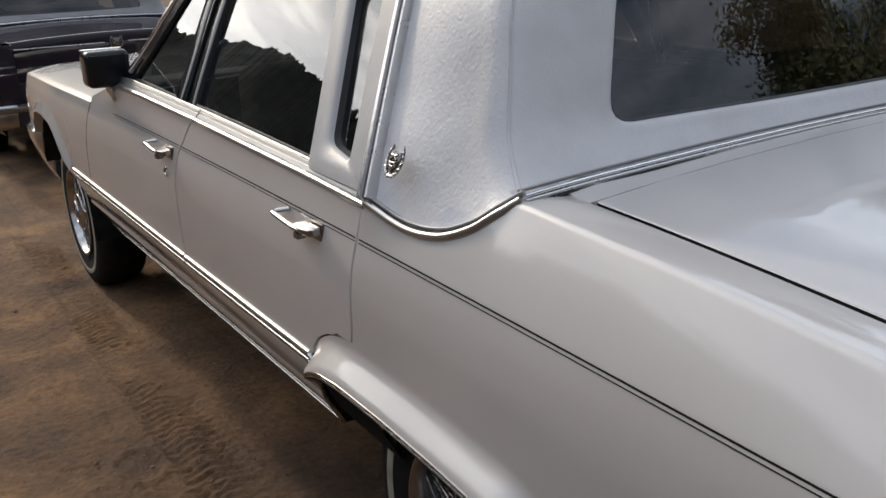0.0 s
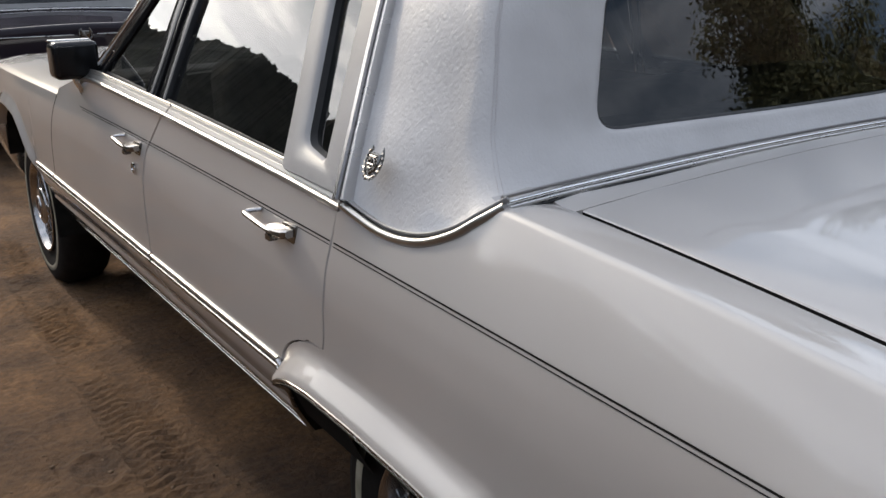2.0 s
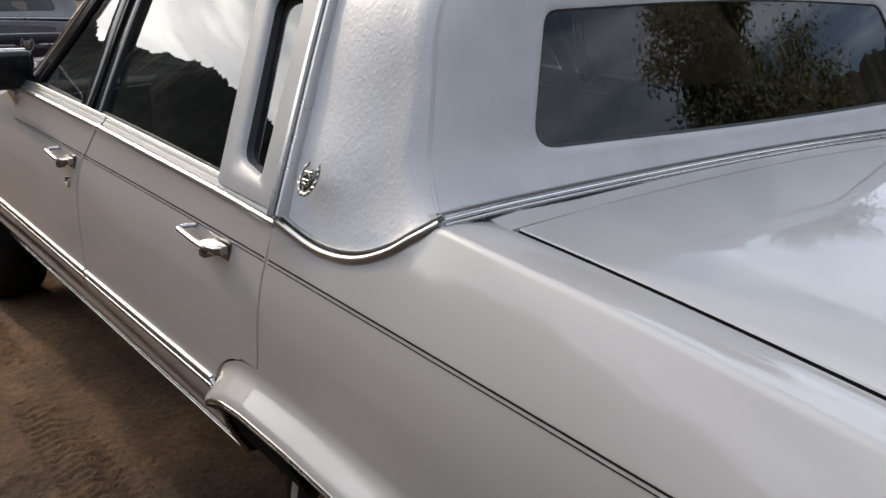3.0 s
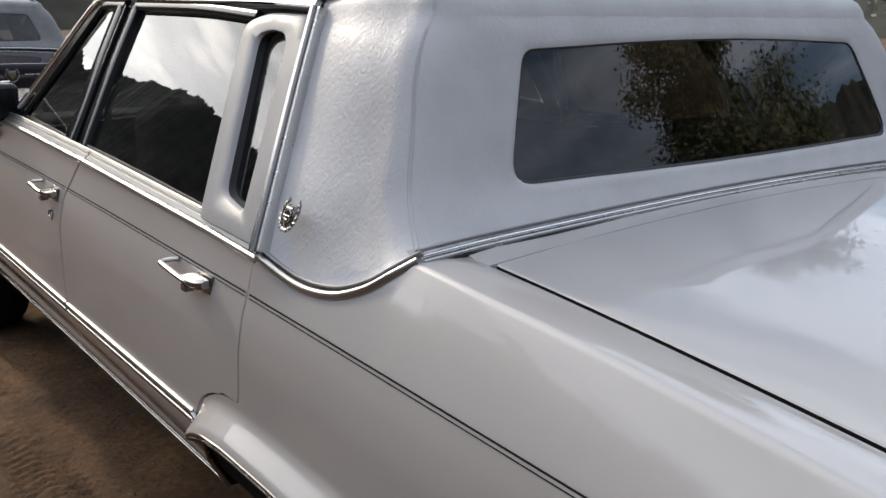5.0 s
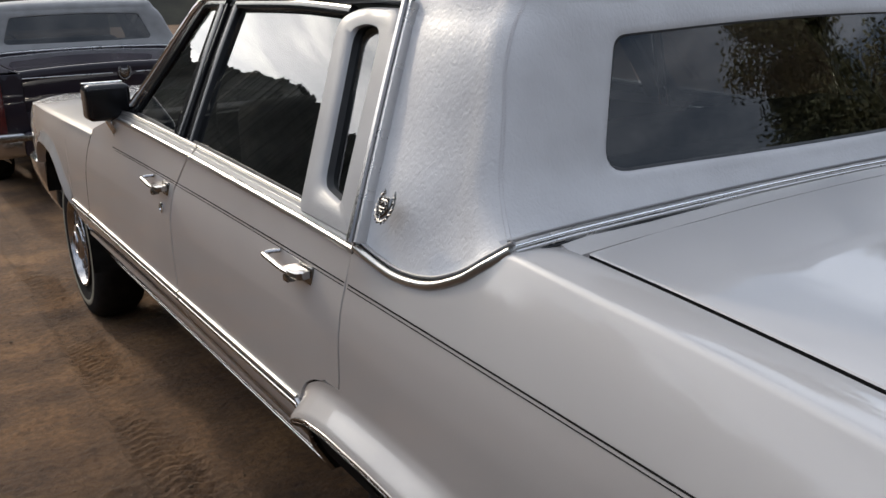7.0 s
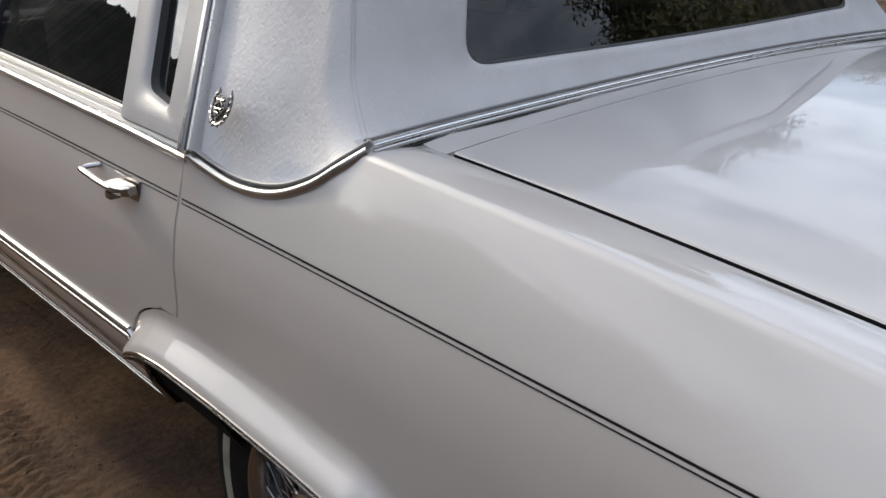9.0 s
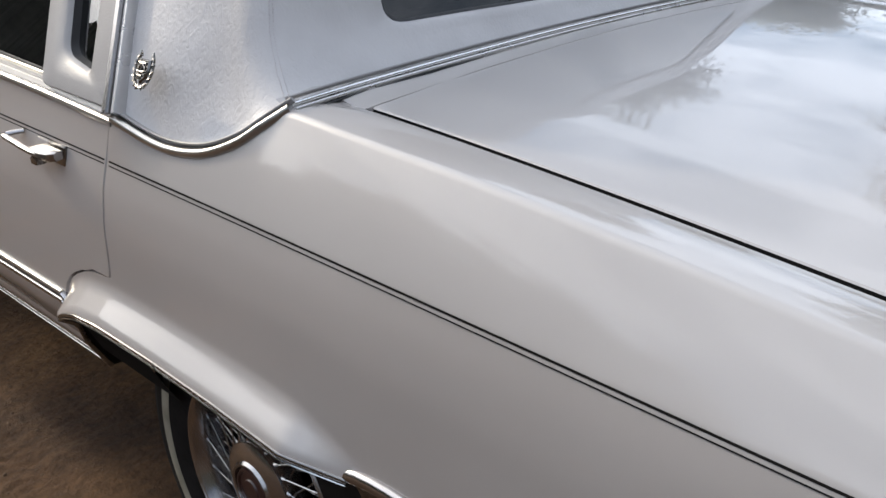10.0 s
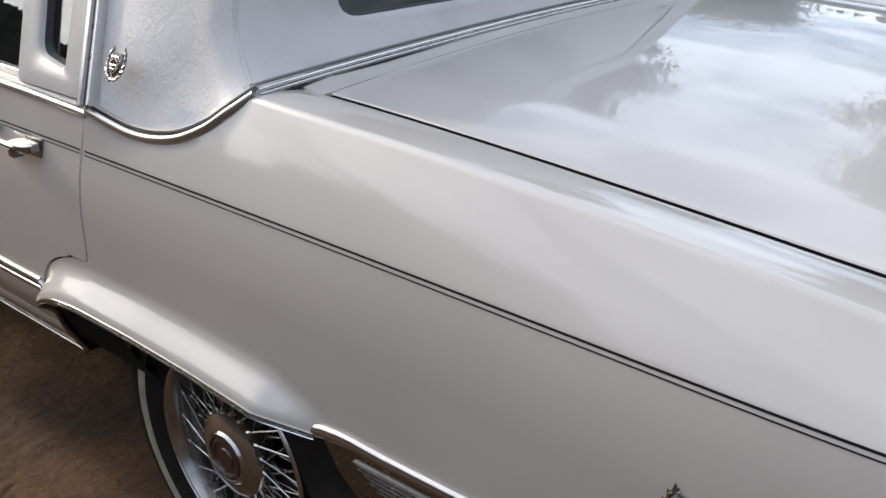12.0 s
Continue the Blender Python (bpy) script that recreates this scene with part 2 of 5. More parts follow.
def rod(a, b, r, n=8, r2=None):
    a, b = Vector(a), Vector(b)
    d = (b - a).normalized()
    u = d.orthogonal().normalized()
    v = d.cross(u)
    rows = []
    for p, rr in ((a, r), (b, r if r2 is None else r2)):
        rows.append([p + rr * (math.cos(2 * math.pi * k / n) * u + math.sin(2 * math.pi * k / n) * v) for k in range(n)])
    verts, faces = grid(rows, close=True)
    return verts, faces + [tuple(range(n - 1, -1, -1)), tuple(range(n, 2 * n))]


def smooth_path(points, n):
    """n points evenly along a rounded curve through the given ones."""
    pts = [Vector(p) for p in points]
    dense = []
    for i in range(len(pts) - 1):
        p0, p1, p2, p3 = pts[max(i - 1, 0)], pts[i], pts[i + 1], pts[min(i + 2, len(pts) - 1)]
        for k in range(20):
            t = k / 20
            dense.append(0.5 * ((2 * p1) + (p2 - p0) * t + (2 * p0 - 5 * p1 + 4 * p2 - p3) * t * t + (3 * p1 - p0 - 3 * p2 + p3) * t ** 3))
    dense.append(pts[-1])
    run = [0.0]
    for a, b in zip(dense, dense[1:]):
        run.append(run[-1] + (b - a).length)
    out = []
    for k in range(n):
        s, i = run[-1] * k / (n - 1), 0
        i = min(max(int(np.searchsorted(run, s)) - 1, 0), len(dense) - 2)
        step = run[i + 1] - run[i]
        out.append(dense[i].lerp(dense[i + 1], (s - run[i]) / step if step else 0))
    return out


def sweep(path, profile, out, cap=True):
    """A closed profile of (outward, upward) pairs carried along a path; out: the outward way, or one for each point."""
    rows = []
    for i, p in enumerate(path):
        t = (path[min(i + 1, len(path) - 1)] - path[max(i - 1, 0)]).normalized()
        o = Vector(out[i] if isinstance(out, list) else out)
        o = (o - t * o.dot(t)).normalized()
        u = t.cross(o)
        if u.z < -1e-6 or (abs(u.z) <= 1e-6 and u.y < 0):
            u = -u
        rows.append([p + o * a + u * b for a, b in profile])
    verts, faces = grid(rows, close=True)
    if cap:
        n = len(profile)
        faces = faces + [tuple(range(n)), tuple(range(len(verts) - 1, len(verts) - n - 1, -1))]
    return verts, faces


def half_round(w, h, n=7):
    """A rounded strip w wide that stands h proud."""
    pts = [(h * math.sin(math.pi * k / (n - 1)), w / 2 * math.cos(math.pi * k / (n - 1))) for k in range(n)]
    return pts + [(-0.004, -w / 2), (-0.004, w / 2)]


def at(y, table):
    return float(np.interp(y, [a for a, _ in table], [b for _, b in table]))


def steps(a, b, n):
    return [a + (b - a) * k / (n - 1) for k in range(n)]


# ---- the sedan's lines: heights along the car, y forward from the rear axle ----
STRIPE_Z = [(-1.6, 0.790), (-1.0, 0.818), (-0.6, 0.836), (-0.44, 0.842), (0.24, 0.866), (1.21, 0.894), (1.85, 0.905), (2.25, 0.907), (3.1, 0.906), (3.6, 0.896), (4.1, 0.875)]
BELT_Z = [(0.2, 0.930), (0.44, 0.945), (1.13, 0.978), (1.78, 1.002), (1.93, 1.000), (2.06, 0.972), (2.24, 0.932), (2.4, 0.925)]
MOLD_Z = [(-1.6, 0.556), (-0.35, 0.558), (0.45, 0.567), (1.25, 0.577), (2.6, 0.600), (4.1, 0.61)]
CREASE_Z = [(-1.6, 0.833), (-1.2, 0.886), (-0.941, 0.918), (-0.834, 0.931), (-0.708, 0.945), (-0.558, 0.959), (-0.445, 0.970), (-0.352, 0.980), (-0.25, 0.986), (-0.19, 0.989), (-0.125, 0.990)]
GAP_Z = [(-1.6, 0.824), (-1.2, 0.874), (-0.936, 0.904), (-0.84, 0.915), (-0.708, 0.930), (-0.553, 0.948), (-0.367, 0.966), (-0.178, 0.979), (-0.1, 0.985)]
DRIP = [(0.222, 0.934, 0.905), (0.11, 0.910, 0.897), (0.012, 0.915, 0.891), (-0.06, 0.939, 0.878), (-0.10, 0.968, 0.8605), (-0.125, 0.990, 0.8455)]
ARCH_Z = [(-0.345, 0.562), (-0.22, 0.578), (-0.08, 0.590), (0.08, 0.598), (0.243, 0.600), (0.325, 0.593), (0.368, 0.581), (0.402, 0.564), (0.428, 0.543), (0.449, 0.517)]
CUT = [(0.445, 0.551), (0.441, 0.571), (0.423, 0.603), (0.401, 0.624), (0.376, 0.639), (0.348, 0.651), (0.318, 0.659), (0.285, 0.664), (0.256, 0.666)]
REAR_Y, FRONT_Y = -1.46, 3.86


def faired(table, degree, step=0.01):
    """A table of heights drawn again as one smooth curve."""
    a, b = table[0][0], table[-1][0]
    mid, half = (a + b) / 2, (b - a) / 2
    c = np.polyfit([(y - mid) / half for y, _ in table], [z for _, z in table], degree)
    n = int((b - a) / step) + 1
    return [(a + (b - a) * k / n, float(np.polyval(c, (a + (b - a) * k / n - mid) / half))) for k in range(n + 1)]


STRIPE_Z, CREASE_Z, GAP_Z = faired(STRIPE_Z, 6), faired(CREASE_Z, 4), [(y, z + 0.0002 * min(1.0, max(0.0, (-0.1 - y) / 0.25))) for y, z in faired(GAP_Z, 3)]
FLANK_Z = [0.30, 0.36, 0.42, 0.512, 0.56, 0.66, 0.76, 0.82, 0.866, 0.90, 0.94]
FLANK_W = [0.815, 0.845, 0.885, 0.934, 0.939, 0.942, 0.941, 0.933, 0.920, 0.912, 0.904]
_fine = np.linspace(0.30, 0.94, 161)
_w = np.interp(_fine, FLANK_Z, FLANK_W)
for _ in range(3):
    _w[2:-2] = np.convolve(_w, np.ones(5) / 5, "valid")


def flank(y, z):
    """Half the body's width at a height, up to the pinstripe."""
    z = z - (at(y, STRIPE_Z) - 0.866)
    w = float(np.interp(z, _fine, _w))
    if y < -0.9:
        w -= 0.05 * ((-0.9 - y) / 0.6) ** 2
    if y > 2.6:
        w -= 0.075 * ((y - 2.6) / 1.5) ** 2
    return w


def flare(y, z, y0, y1, zlip):
    """The ledge of the wheel arch above its lip."""
    inside = min(max((y - y0) / 0.12, 0), 1) * min(max((y1 - y) / 0.05, 0), 1)
    t = max((z - zlip - 0.006) / (0.041 * (0.35 + 0.65 * inside)), 0)
    return 0.0405 * inside * (1 - t if t < 0.75 else 0.25 * max(0.0, 1 - (t - 0.75) / 0.5) ** 2)



# ---- the sedan's parts ----
def door(rear_edge, front_edge, top, bottom):
    """A door skin between two edges given as (z, y) tables, with its edges turned in."""
    zs = sorted({*np.linspace(bottom, 0.60, 9).tolist(), *np.linspace(0.60, 0.86, 12).tolist(), *np.linspace(0.86, 1.0, 7).tolist(), *[z for z, _ in rear_edge if z > bottom], *[z + 1e-4 for z, _ in rear_edge if z > bottom]})
    rows = []
    for k, z in enumerate(zs):
        zr, zf = (z if z < 0.86 else 0.86 + (z - 0.86) / 0.14 * (at(e[-1][1], top) - 0.86) for e in (rear_edge, front_edge))
        y0, y1 = float(np.interp(zr, [a for a, _ in rear_edge], [b for _, b in rear_edge])), float(np.interp(zf, [a for a, _ in front_edge], [b for _, b in front_edge]))
        row = []
        for j, y in enumerate(steps(y0, y1, 26)):
            zz = min(z, 0.935) if z < 0.86 else 0.86 + (z - 0.86) / 0.14 * (at(y, top) - 0.86)
            row.append((-flank(y, zz), y, zz))
        a, b = row[0], row[-1]
        row = [(a[0] + 0.02, a[1] + 0.002, a[2]), (a[0] + 0.003, a[1], a[2])] + [(a[0], a[1] + 0.003, a[2])] + row[1:-1] + [(b[0], b[1] - 0.003, b[2]), (b[0] + 0.003, b[1], b[2]), (b[0] + 0.02, b[1] - 0.002, b[2])]
        rows.append(row)
    top_row = [(p[0] + 0.03, p[1], p[2] + 0.004) for p in rows[-1]]
    low_row = [(p[0] + 0.03, p[1], p[2] - 0.004) for p in rows[0]]
    return flipped(grid([low_row] + rows + [top_row]))


def rear_quarter():
    """The left rear wing: lower flank over the wheel arch, shoulder and the strip beside the lid."""
    pieces = []
    ys = steps(REAR_Y, -0.36, 40) + steps(-0.335, 0.250, 44)
    low, up = [], []
    edge_line = smooth_path([(-p[2], p[0], p[1]) for p in DRIP], 60)
    for y in ys:
        zs = at(y, STRIPE_Z)
        zlip = at(y, ARCH_Z) if y > -0.34 else at(y, MOLD_Z) - 0.004
        column = []
        if y > -0.34:
            column += [(-(flank(y, zlip) - 0.10), y, zlip - 0.004), (-(flank(y, zlip) - 0.006 + flare(y, zlip, -0.36, 0.450, zlip)), y, zlip - 0.006), (-(flank(y, zlip) + 0.002 + flare(y, zlip, -0.36, 0.450, zlip)), y, zlip - 0.002)]
        else:
            column += [(-(flank(y, zlip) - 0.02), y, zlip), (-(flank(y, zlip) - 0.008), y, zlip), (-flank(y, zlip), y, zlip + 0.001)]
        for k in range(1, 25):
            z = zlip + (zs - zlip) * (k / 24) ** 1.25
            column.append((-(flank(y, z) + flare(y, z, -0.36, 0.450, zlip)), y, z))
        low.append(column)
        if y >= -0.125:
            ez, ew = float(np.interp(-y, [-p[1] for p in edge_line], [p[2] for p in edge_line])), float(np.interp(-y, [-p[1] for p in edge_line], [-p[0] for p in edge_line]))
        else:
            ez, ew = at(y, CREASE_Z) - 0.005 * min(1.0, (-0.125 - y) / 0.2), 0.848 - 0.0025 * max(0.0, 1 - (-0.125 - y) / 0.12)
        if y < -0.9:
            ew -= 0.04 * ((-0.9 - y) / 0.6) ** 2
        w0 = flank(y, zs)
        c2 = []
        for k in range(15):
            t = k / 14
            bow = math.sin(math.pi * t * min(1.0, (ez - zs) / (0.990 - zs))) * 0.003 if y >= -0.125 else math.sin(math.pi * t) * 0.003
            c2.append((-(w0 + (ew - w0) * t + bow * 0.75), y, zs + (ez - zs) * t + bow * 0.6))
        if y < -0.125:
            gz = at(y, GAP_Z)
            gw = 0.7420 - (0.04 * ((-0.9 - y) / 0.6) ** 2 if y < -0.9 else 0)
            p0, p1, p2 = Vector(c2[12]), Vector((-ew, y, ez + 0.002)), Vector((-ew + 0.010, y, ez + 0.0020))
            p0 = p0.lerp(p1, 0.62)
            c2 = c2[:12] + [tuple((1 - t) ** 2 * p0 + 2 * t * (1 - t) * p1 + t * t * p2) for t in steps(0, 1, 8)]
            for t in (0.25, 0.5, 0.75, 0.93):
                c2.append((p2.x + (-gw - p2.x) * t, y, p2.z + (gz - p2.z) * t + 0.002 * math.sin(math.pi * t)))
            c2 += [(-gw, y, gz - 0.001), (-gw + 0.002, y, gz - 0.005), (-gw + 0.002, y, gz - 0.03)]
        up.append(c2)
    edge_z, edge_y = [0.666, 0.674, 0.70, 0.772, 0.875, 1.0], [0.253, 0.2495, 0.246, 0.243, 0.2395, 0.226]
    shift = lambda p: (p[0], p[1] + (float(np.interp(p[2], edge_z, edge_y)) - 0.003 - 0.250) * max(0.0, 1 - (0.250 - p[1]) / 0.10), p[2])
    low, up = [[shift(p) for p in c] for c in low], [[shift(p) for p in c] for c in up]
    rear, fore = [c for c in up if len(c) > 15], [c for c in up if len(c) == 15]
    pieces.append(grid([a[:-1] + b for a, b in zip(low[: len(rear)], rear)]))
    join_col = low[len(rear) - 1][:-1] + rear[-1][:12] + [rear[-1][13], rear[-1][15], rear[-1][17]]
    pieces.append(grid([join_col] + [a[:-1] + b for a, b in zip(low[len(rear):], fore)]))
    # the tongue between door and wheel arch
    cols = []
    for y in steps(0.247, 0.443, 24):
        zlip = at(y, ARCH_Z)
        ztop = float(np.interp(y, [p[0] for p in reversed(CUT)], [p[1] for p in reversed(CUT)])) if y > 0.250 else 0.668
        ztop = max(ztop, zlip + 0.012)
        col = [(-(flank(y, zlip) - 0.10), y, zlip - 0.004), (-(flank(y, zlip) - 0.006 + flare(y, zlip, -0.36, 0.450, zlip)), y, zlip - 0.006), (-(flank(y, zlip) + 0.002 + flare(y, zlip, -0.36, 0.450, zlip)), y, zlip - 0.002)]
        for k in range(1, 11):
            z = zlip + (ztop - zlip) * k / 10
            col.append((-(flank(y, z) + flare(y, z, -0.36, 0.450, zlip)), y, z))
        col.append((-(flank(y, ztop) - 0.02), y, ztop + 0.001))
        cols.append(col)
    pieces.append(grid(cols))
    return join(*pieces)


def front_wing():
    """The left front wing with the wheel arch."""
    arch = [(2.63, 0.50), (2.66, 0.59), (2.74, 0.632), (2.80, 0.668), (2.865, 0.717), (2.96, 0.757), (3.13, 0.775), (3.30, 0.772), (3.40, 0.750), (3.48, 0.69), (3.54, 0.56)]
    cols = []
    for y in steps(2.335, FRONT_Y, 60):
        zs = at(y, STRIPE_Z)
        zlip = at(y, arch) if 2.655 < y < 3.50 else 0.36 if y < 3 else 0.665
        top = zs + 0.002
        col = [(-(flank(y, zlip) - 0.10), y, zlip - 0.004), (-(flank(y, zlip) - 0.004), y, zlip - 0.004)]
        for k in range(25):
            z = zlip + (top - zlip) * k / 24
            fl = 0.45 * flare(y, z, 2.60, 3.66, zlip) if 2.655 < y < 3.50 else 0
            col.append((-(flank(y, z) + fl), y, z))
        w = -col[-1][0]
        col += [(-(w - 0.005), y, top + 0.004), (-(w - 0.035), y, top + 0.012), (-(w - 0.09), y, top + 0.024), (-(w - 0.165), y, top + 0.034), (-(w - 0.170), y, top)]
        cols.append(col)
    edge_z, edge_y = [0.30, 0.60, 0.75, 0.88, 1.0], [2.37, 2.36, 2.325, 2.265, 2.21]
    cols = [[(x, y + (float(np.interp(z, edge_z, edge_y)) + 0.0045 - 2.335) * max(0, 1 - (y - 2.335) / 0.25), z) for x, y, z in c] for c in cols]
    nose = [(p[0] + 0.05, p[1] + 0.0, p[2]) for p in cols[-1]]
    end = [(0.2 * p[0] - 0.5, p[1] - 0.02, p[2]) for p in cols[-1]]
    return grid(cols + [nose, end])


def sill():
    """The left sill under the doors."""
    rows = []
    prof = [(0.66, 0.352), (0.80, 0.343), (0.828, 0.341), (0.836, 0.346), (0.852, 0.369), (0.874, 0.403), (0.893, 0.434), (0.892, 0.450), (0.888, 0.50)]
    for y in steps(0.0, 1.0, 24):
        rows.append([(-w, 0.545 - 0.55 * max(0, z - 0.345) + (2.115 + 0.55 * max(0, z - 0.345)) * y, z + 0.012 * (0.5 + 2.16 * y)) for w, z in prof])
    return grid(rows)


def trunk_lid(front=-0.1770):
    rows = []
    for k, y in enumerate(steps(front, REAR_Y + 0.03, 40)):
        gz = at(y, GAP_Z) - 0.001
        gw = 0.7295 - (0.04 * ((-0.9 - y) / 0.6) ** 2 if y < -0.9 else 0)
        crown = 0.026
        row = [(-gw, y, gz - 0.03), (-gw, y, gz - 0.0035), (-gw + 0.0035, y, gz)]
        for x in steps(-gw + 0.012, gw - 0.012, 41):
            t = x / gw
            ridge = 0.0012 * math.exp(-((abs(t) - 0.80) / 0.05) ** 2)
            row.append((x, y, gz + crown * (1 - t * t) + ridge))
        row += [(gw - 0.004, y, gz), (gw, y, gz - 0.004), (gw, y, gz - 0.03)]
        rows.append(row)
    first = [(x, y + 0.002, z - 0.028) for x, y, z in rows[0]]
    last = rows[-1]
    zb = at(REAR_Y, GAP_Z) - 0.055
    back = [[(x, y - 0.008, z - 0.004) for x, y, z in last], [(x, y - 0.016, z - 0.018) for x, y, z in last], [(x, y - 0.020, zb + 0.02 * (1 - (x / 0.8) ** 2)) for x, y, z in last], [(x, y - 0.012, 0.60) for x, y, z in last]]
    return flipped(grid([first] + rows + back))


def cowl_strip():
    """The narrow panel between the roof's rear trim and the lid."""
    rows = []
    lift = lambda x: 0.0065 + 0.0115 * max(0.0, min(1.0, (abs(x) - 0.58) / 0.12, (0.82 - abs(x)) / 0.05))
    ends = [-0.834, -0.80, -0.77, -0.7475]
    for x in ends + steps(-0.7465, 0.7465, 61) + [-v for v in reversed(ends)]:
        t, gz = x / 0.826, at(-0.15, GAP_Z)
        out = abs(x) > 0.747
        y0, y1 = -0.100 - 0.015 * max(0.0, 1 - t * t), -0.130 if out else -0.1760
        z = -0.0006 + (abs(x) - 0.742) * 0.085 if out else 0.026 * (1 - (x / 0.736) ** 2) - 0.0006
        rows.append([(x, y, at(y, GAP_Z) + z + lift(x) * ((y - y1) / (y0 - y1)) ** 2) for y in steps(y0, y1, 5)] + [(x, y1 - 0.001, gz + z - 0.03)])
    return grid(rows)


def back_y(x, z):
    """Where the roof's rear face stands at a height."""
    y = float(np.interp(z, [0.97, 1.0, 1.04, 1.075, 1.16, 1.25, 1.30, 1.325, 1.35], [-0.128, -0.105, -0.071, -0.048, -0.018, 0.016, 0.036, 0.050, 0.075]))
    return y - 0.022 * (1 - min(1, (x / 0.76) ** 2))


def base_z(x):
    return 0.990 + 0.0225 * (1 - (x / 0.826) ** 2)


ROOF_LEVELS = [0, 0.03, 0.07, 0.13, 0.22, 0.30, 0.38, 0.46, 0.54, 0.62, 0.70, 0.78, 0.86, 0.93, 1.0]


def roof_side():
    """The left sail panel with the turn to the back."""
    n = 34
    base = smooth_path([(-p[2], p[0], p[1]) for p in DRIP[:-1]] + [(-0.830, -0.122, 0.990)], 27)
    base += smooth_path([(-0.830, -0.122, 0.990), (-0.78, -0.124, base_z(0.78)), (-0.72, back_y(0.72, base_z(0.72)), base_z(0.72)), (-0.66, back_y(0.66, base_z(0.66)), base_z(0.66))], 8)[1:]
    rows = []
    levels = ROOF_LEVELS
    for q in levels:
        row = []
        corner_w = float(np.interp(q, [0, 0.2, 0.48, 0.73, 0.86, 0.95, 1.0], [0.822, 0.792, 0.758, 0.727, 0.704, 0.680, 0.658]))
        for i, b in enumerate(base):
            s = i / (n - 1)
            f = Vector((-0.903 + 0.214 * q, 0.222 + 0.143 * q, 0.934 + 0.390 * q))
            z = b.z + (1.326 - b.z) * q
            # side wall, corner and back of the outline at this height
            zc = base_z(0.66) + (1.326 - base_z(0.66)) * q
            yb = back_y(0.70, zc)
            c = Vector((-corner_w, yb + 0.012, zc))
            ex = 0.66 - 0.06 * max(0.0, (q - 0.7) / 0.3)
            e = Vector((-ex, back_y(ex, zc), zc))
            if s < 0.62:
                t = s / 0.62
                p = f.lerp(c + Vector((-0.016, 0.060, 0)), t)
                p.x -= (0.018 * (1 - 0.3 * q) + 0.012 * math.exp(-((q - 0.22) / 0.2) ** 2)) * math.sin(math.pi * t)
                p.x -= 0.016 * math.exp(-((q - 0.18) / 0.24) ** 2) * t ** 3
            else:
                t = (s - 0.62) / 0.38
                lean = 0.016 * math.exp(-((q - 0.18) / 0.24) ** 2)
                a, m = c + Vector((-0.016 - lean, 0.060, 0)), c + Vector((-0.008, -0.006, 0))
                p = (1 - t) ** 2 * a + 2 * t * (1 - t) * m + t * t * e
            p.z = z if s < 0.62 else z + (zc - z) * ((s - 0.62) / 0.38)
            blend = max(0.0, 1 - q / 0.20) ** 2 * (1 - s ** 6)
            row.append(p.lerp(b, blend))
        rows.append(row)
    for up, inn in ((0.016, 0.005), (0.034, 0.018), (0.052, 0.048), (0.064, 0.10)):
        row = []
        for i, p in enumerate(rows[len(levels) - 1]):
            s = i / (n - 1)
            side_share = 1.0 if s < 0.62 else max(0.0, 1 - (s - 0.62) / 0.3)
            row.append(Vector((p.x + inn * side_share, p.y + inn * (1 - side_share) * 1.2, p.z + up)))
        rows.append(row)
    return flipped(grid(rows))


def stitches(column):
    """A double row of sewing along one line of the sail panel."""
    n = 34
    grid_points = [Vector(p) for p in roof_side()[0]]
    pieces = []
    for c in (column, column + 0.42):
        i, f = int(c), c - int(c)
        line = smooth_path([grid_points[r * n + i].lerp(grid_points[r * n + i + 1], f) for r in range(1, 17)], 150)
        for k in range(2, 148, 2):
            a, b = line[k], line[k + 1]
            o = Vector((-0.0006, -0.0006, 0.0003))
            pieces.append(rod(a + o, b + o, 0.0008, 5))
    return join(*pieces)


def rounded(pts, radii, k=9):
    """A closed outline with its corners rounded."""
    out, n = [], len(pts)
    for i, p in enumerate(pts):
        r = radii[i] if isinstance(radii, (list, tuple)) else radii
        a, b, c = Vector(pts[i - 1]), Vector(p), Vector(pts[(i + 1) % n])
        u = b + (a - b).normalized() * min(r, (a - b).length * 0.48)
        v = b + (c - b).normalized() * min(r, (c - b).length * 0.48)
        out += [(1 - t) ** 2 * u + 2 * t * (1 - t) * b + t * t * v for t in steps(0, 1, k)]
    return out


def window_ring(d=0.0):
    """The rear window's outline in (x, z), rounded; d widens it."""
    low = [(x, 1.0585 - d + 0.004 * (x / 0.57) ** 2) for x in steps(0.42, -0.42, 13)]
    top = [(x, 1.285 + d - 0.014 * (x / 0.49) ** 2) for x in steps(-0.38, 0.38, 13)]
    pts = low + [(-0.598 - d, 1.061 - d)] + [(-0.558 - d, 1.165)] + [(-0.514 - d, 1.272 + d)] + top + [(0.514 + d, 1.272 + d)] + [(0.558 + d, 1.165)] + [(0.598 + d, 1.061 - d)]
    radii = [0.003] * 13 + [0.050, 0.003, 0.026] + [0.003] * 13 + [0.026, 0.003, 0.052]
    return [tuple(p) for p in rounded(pts, radii, 7)]


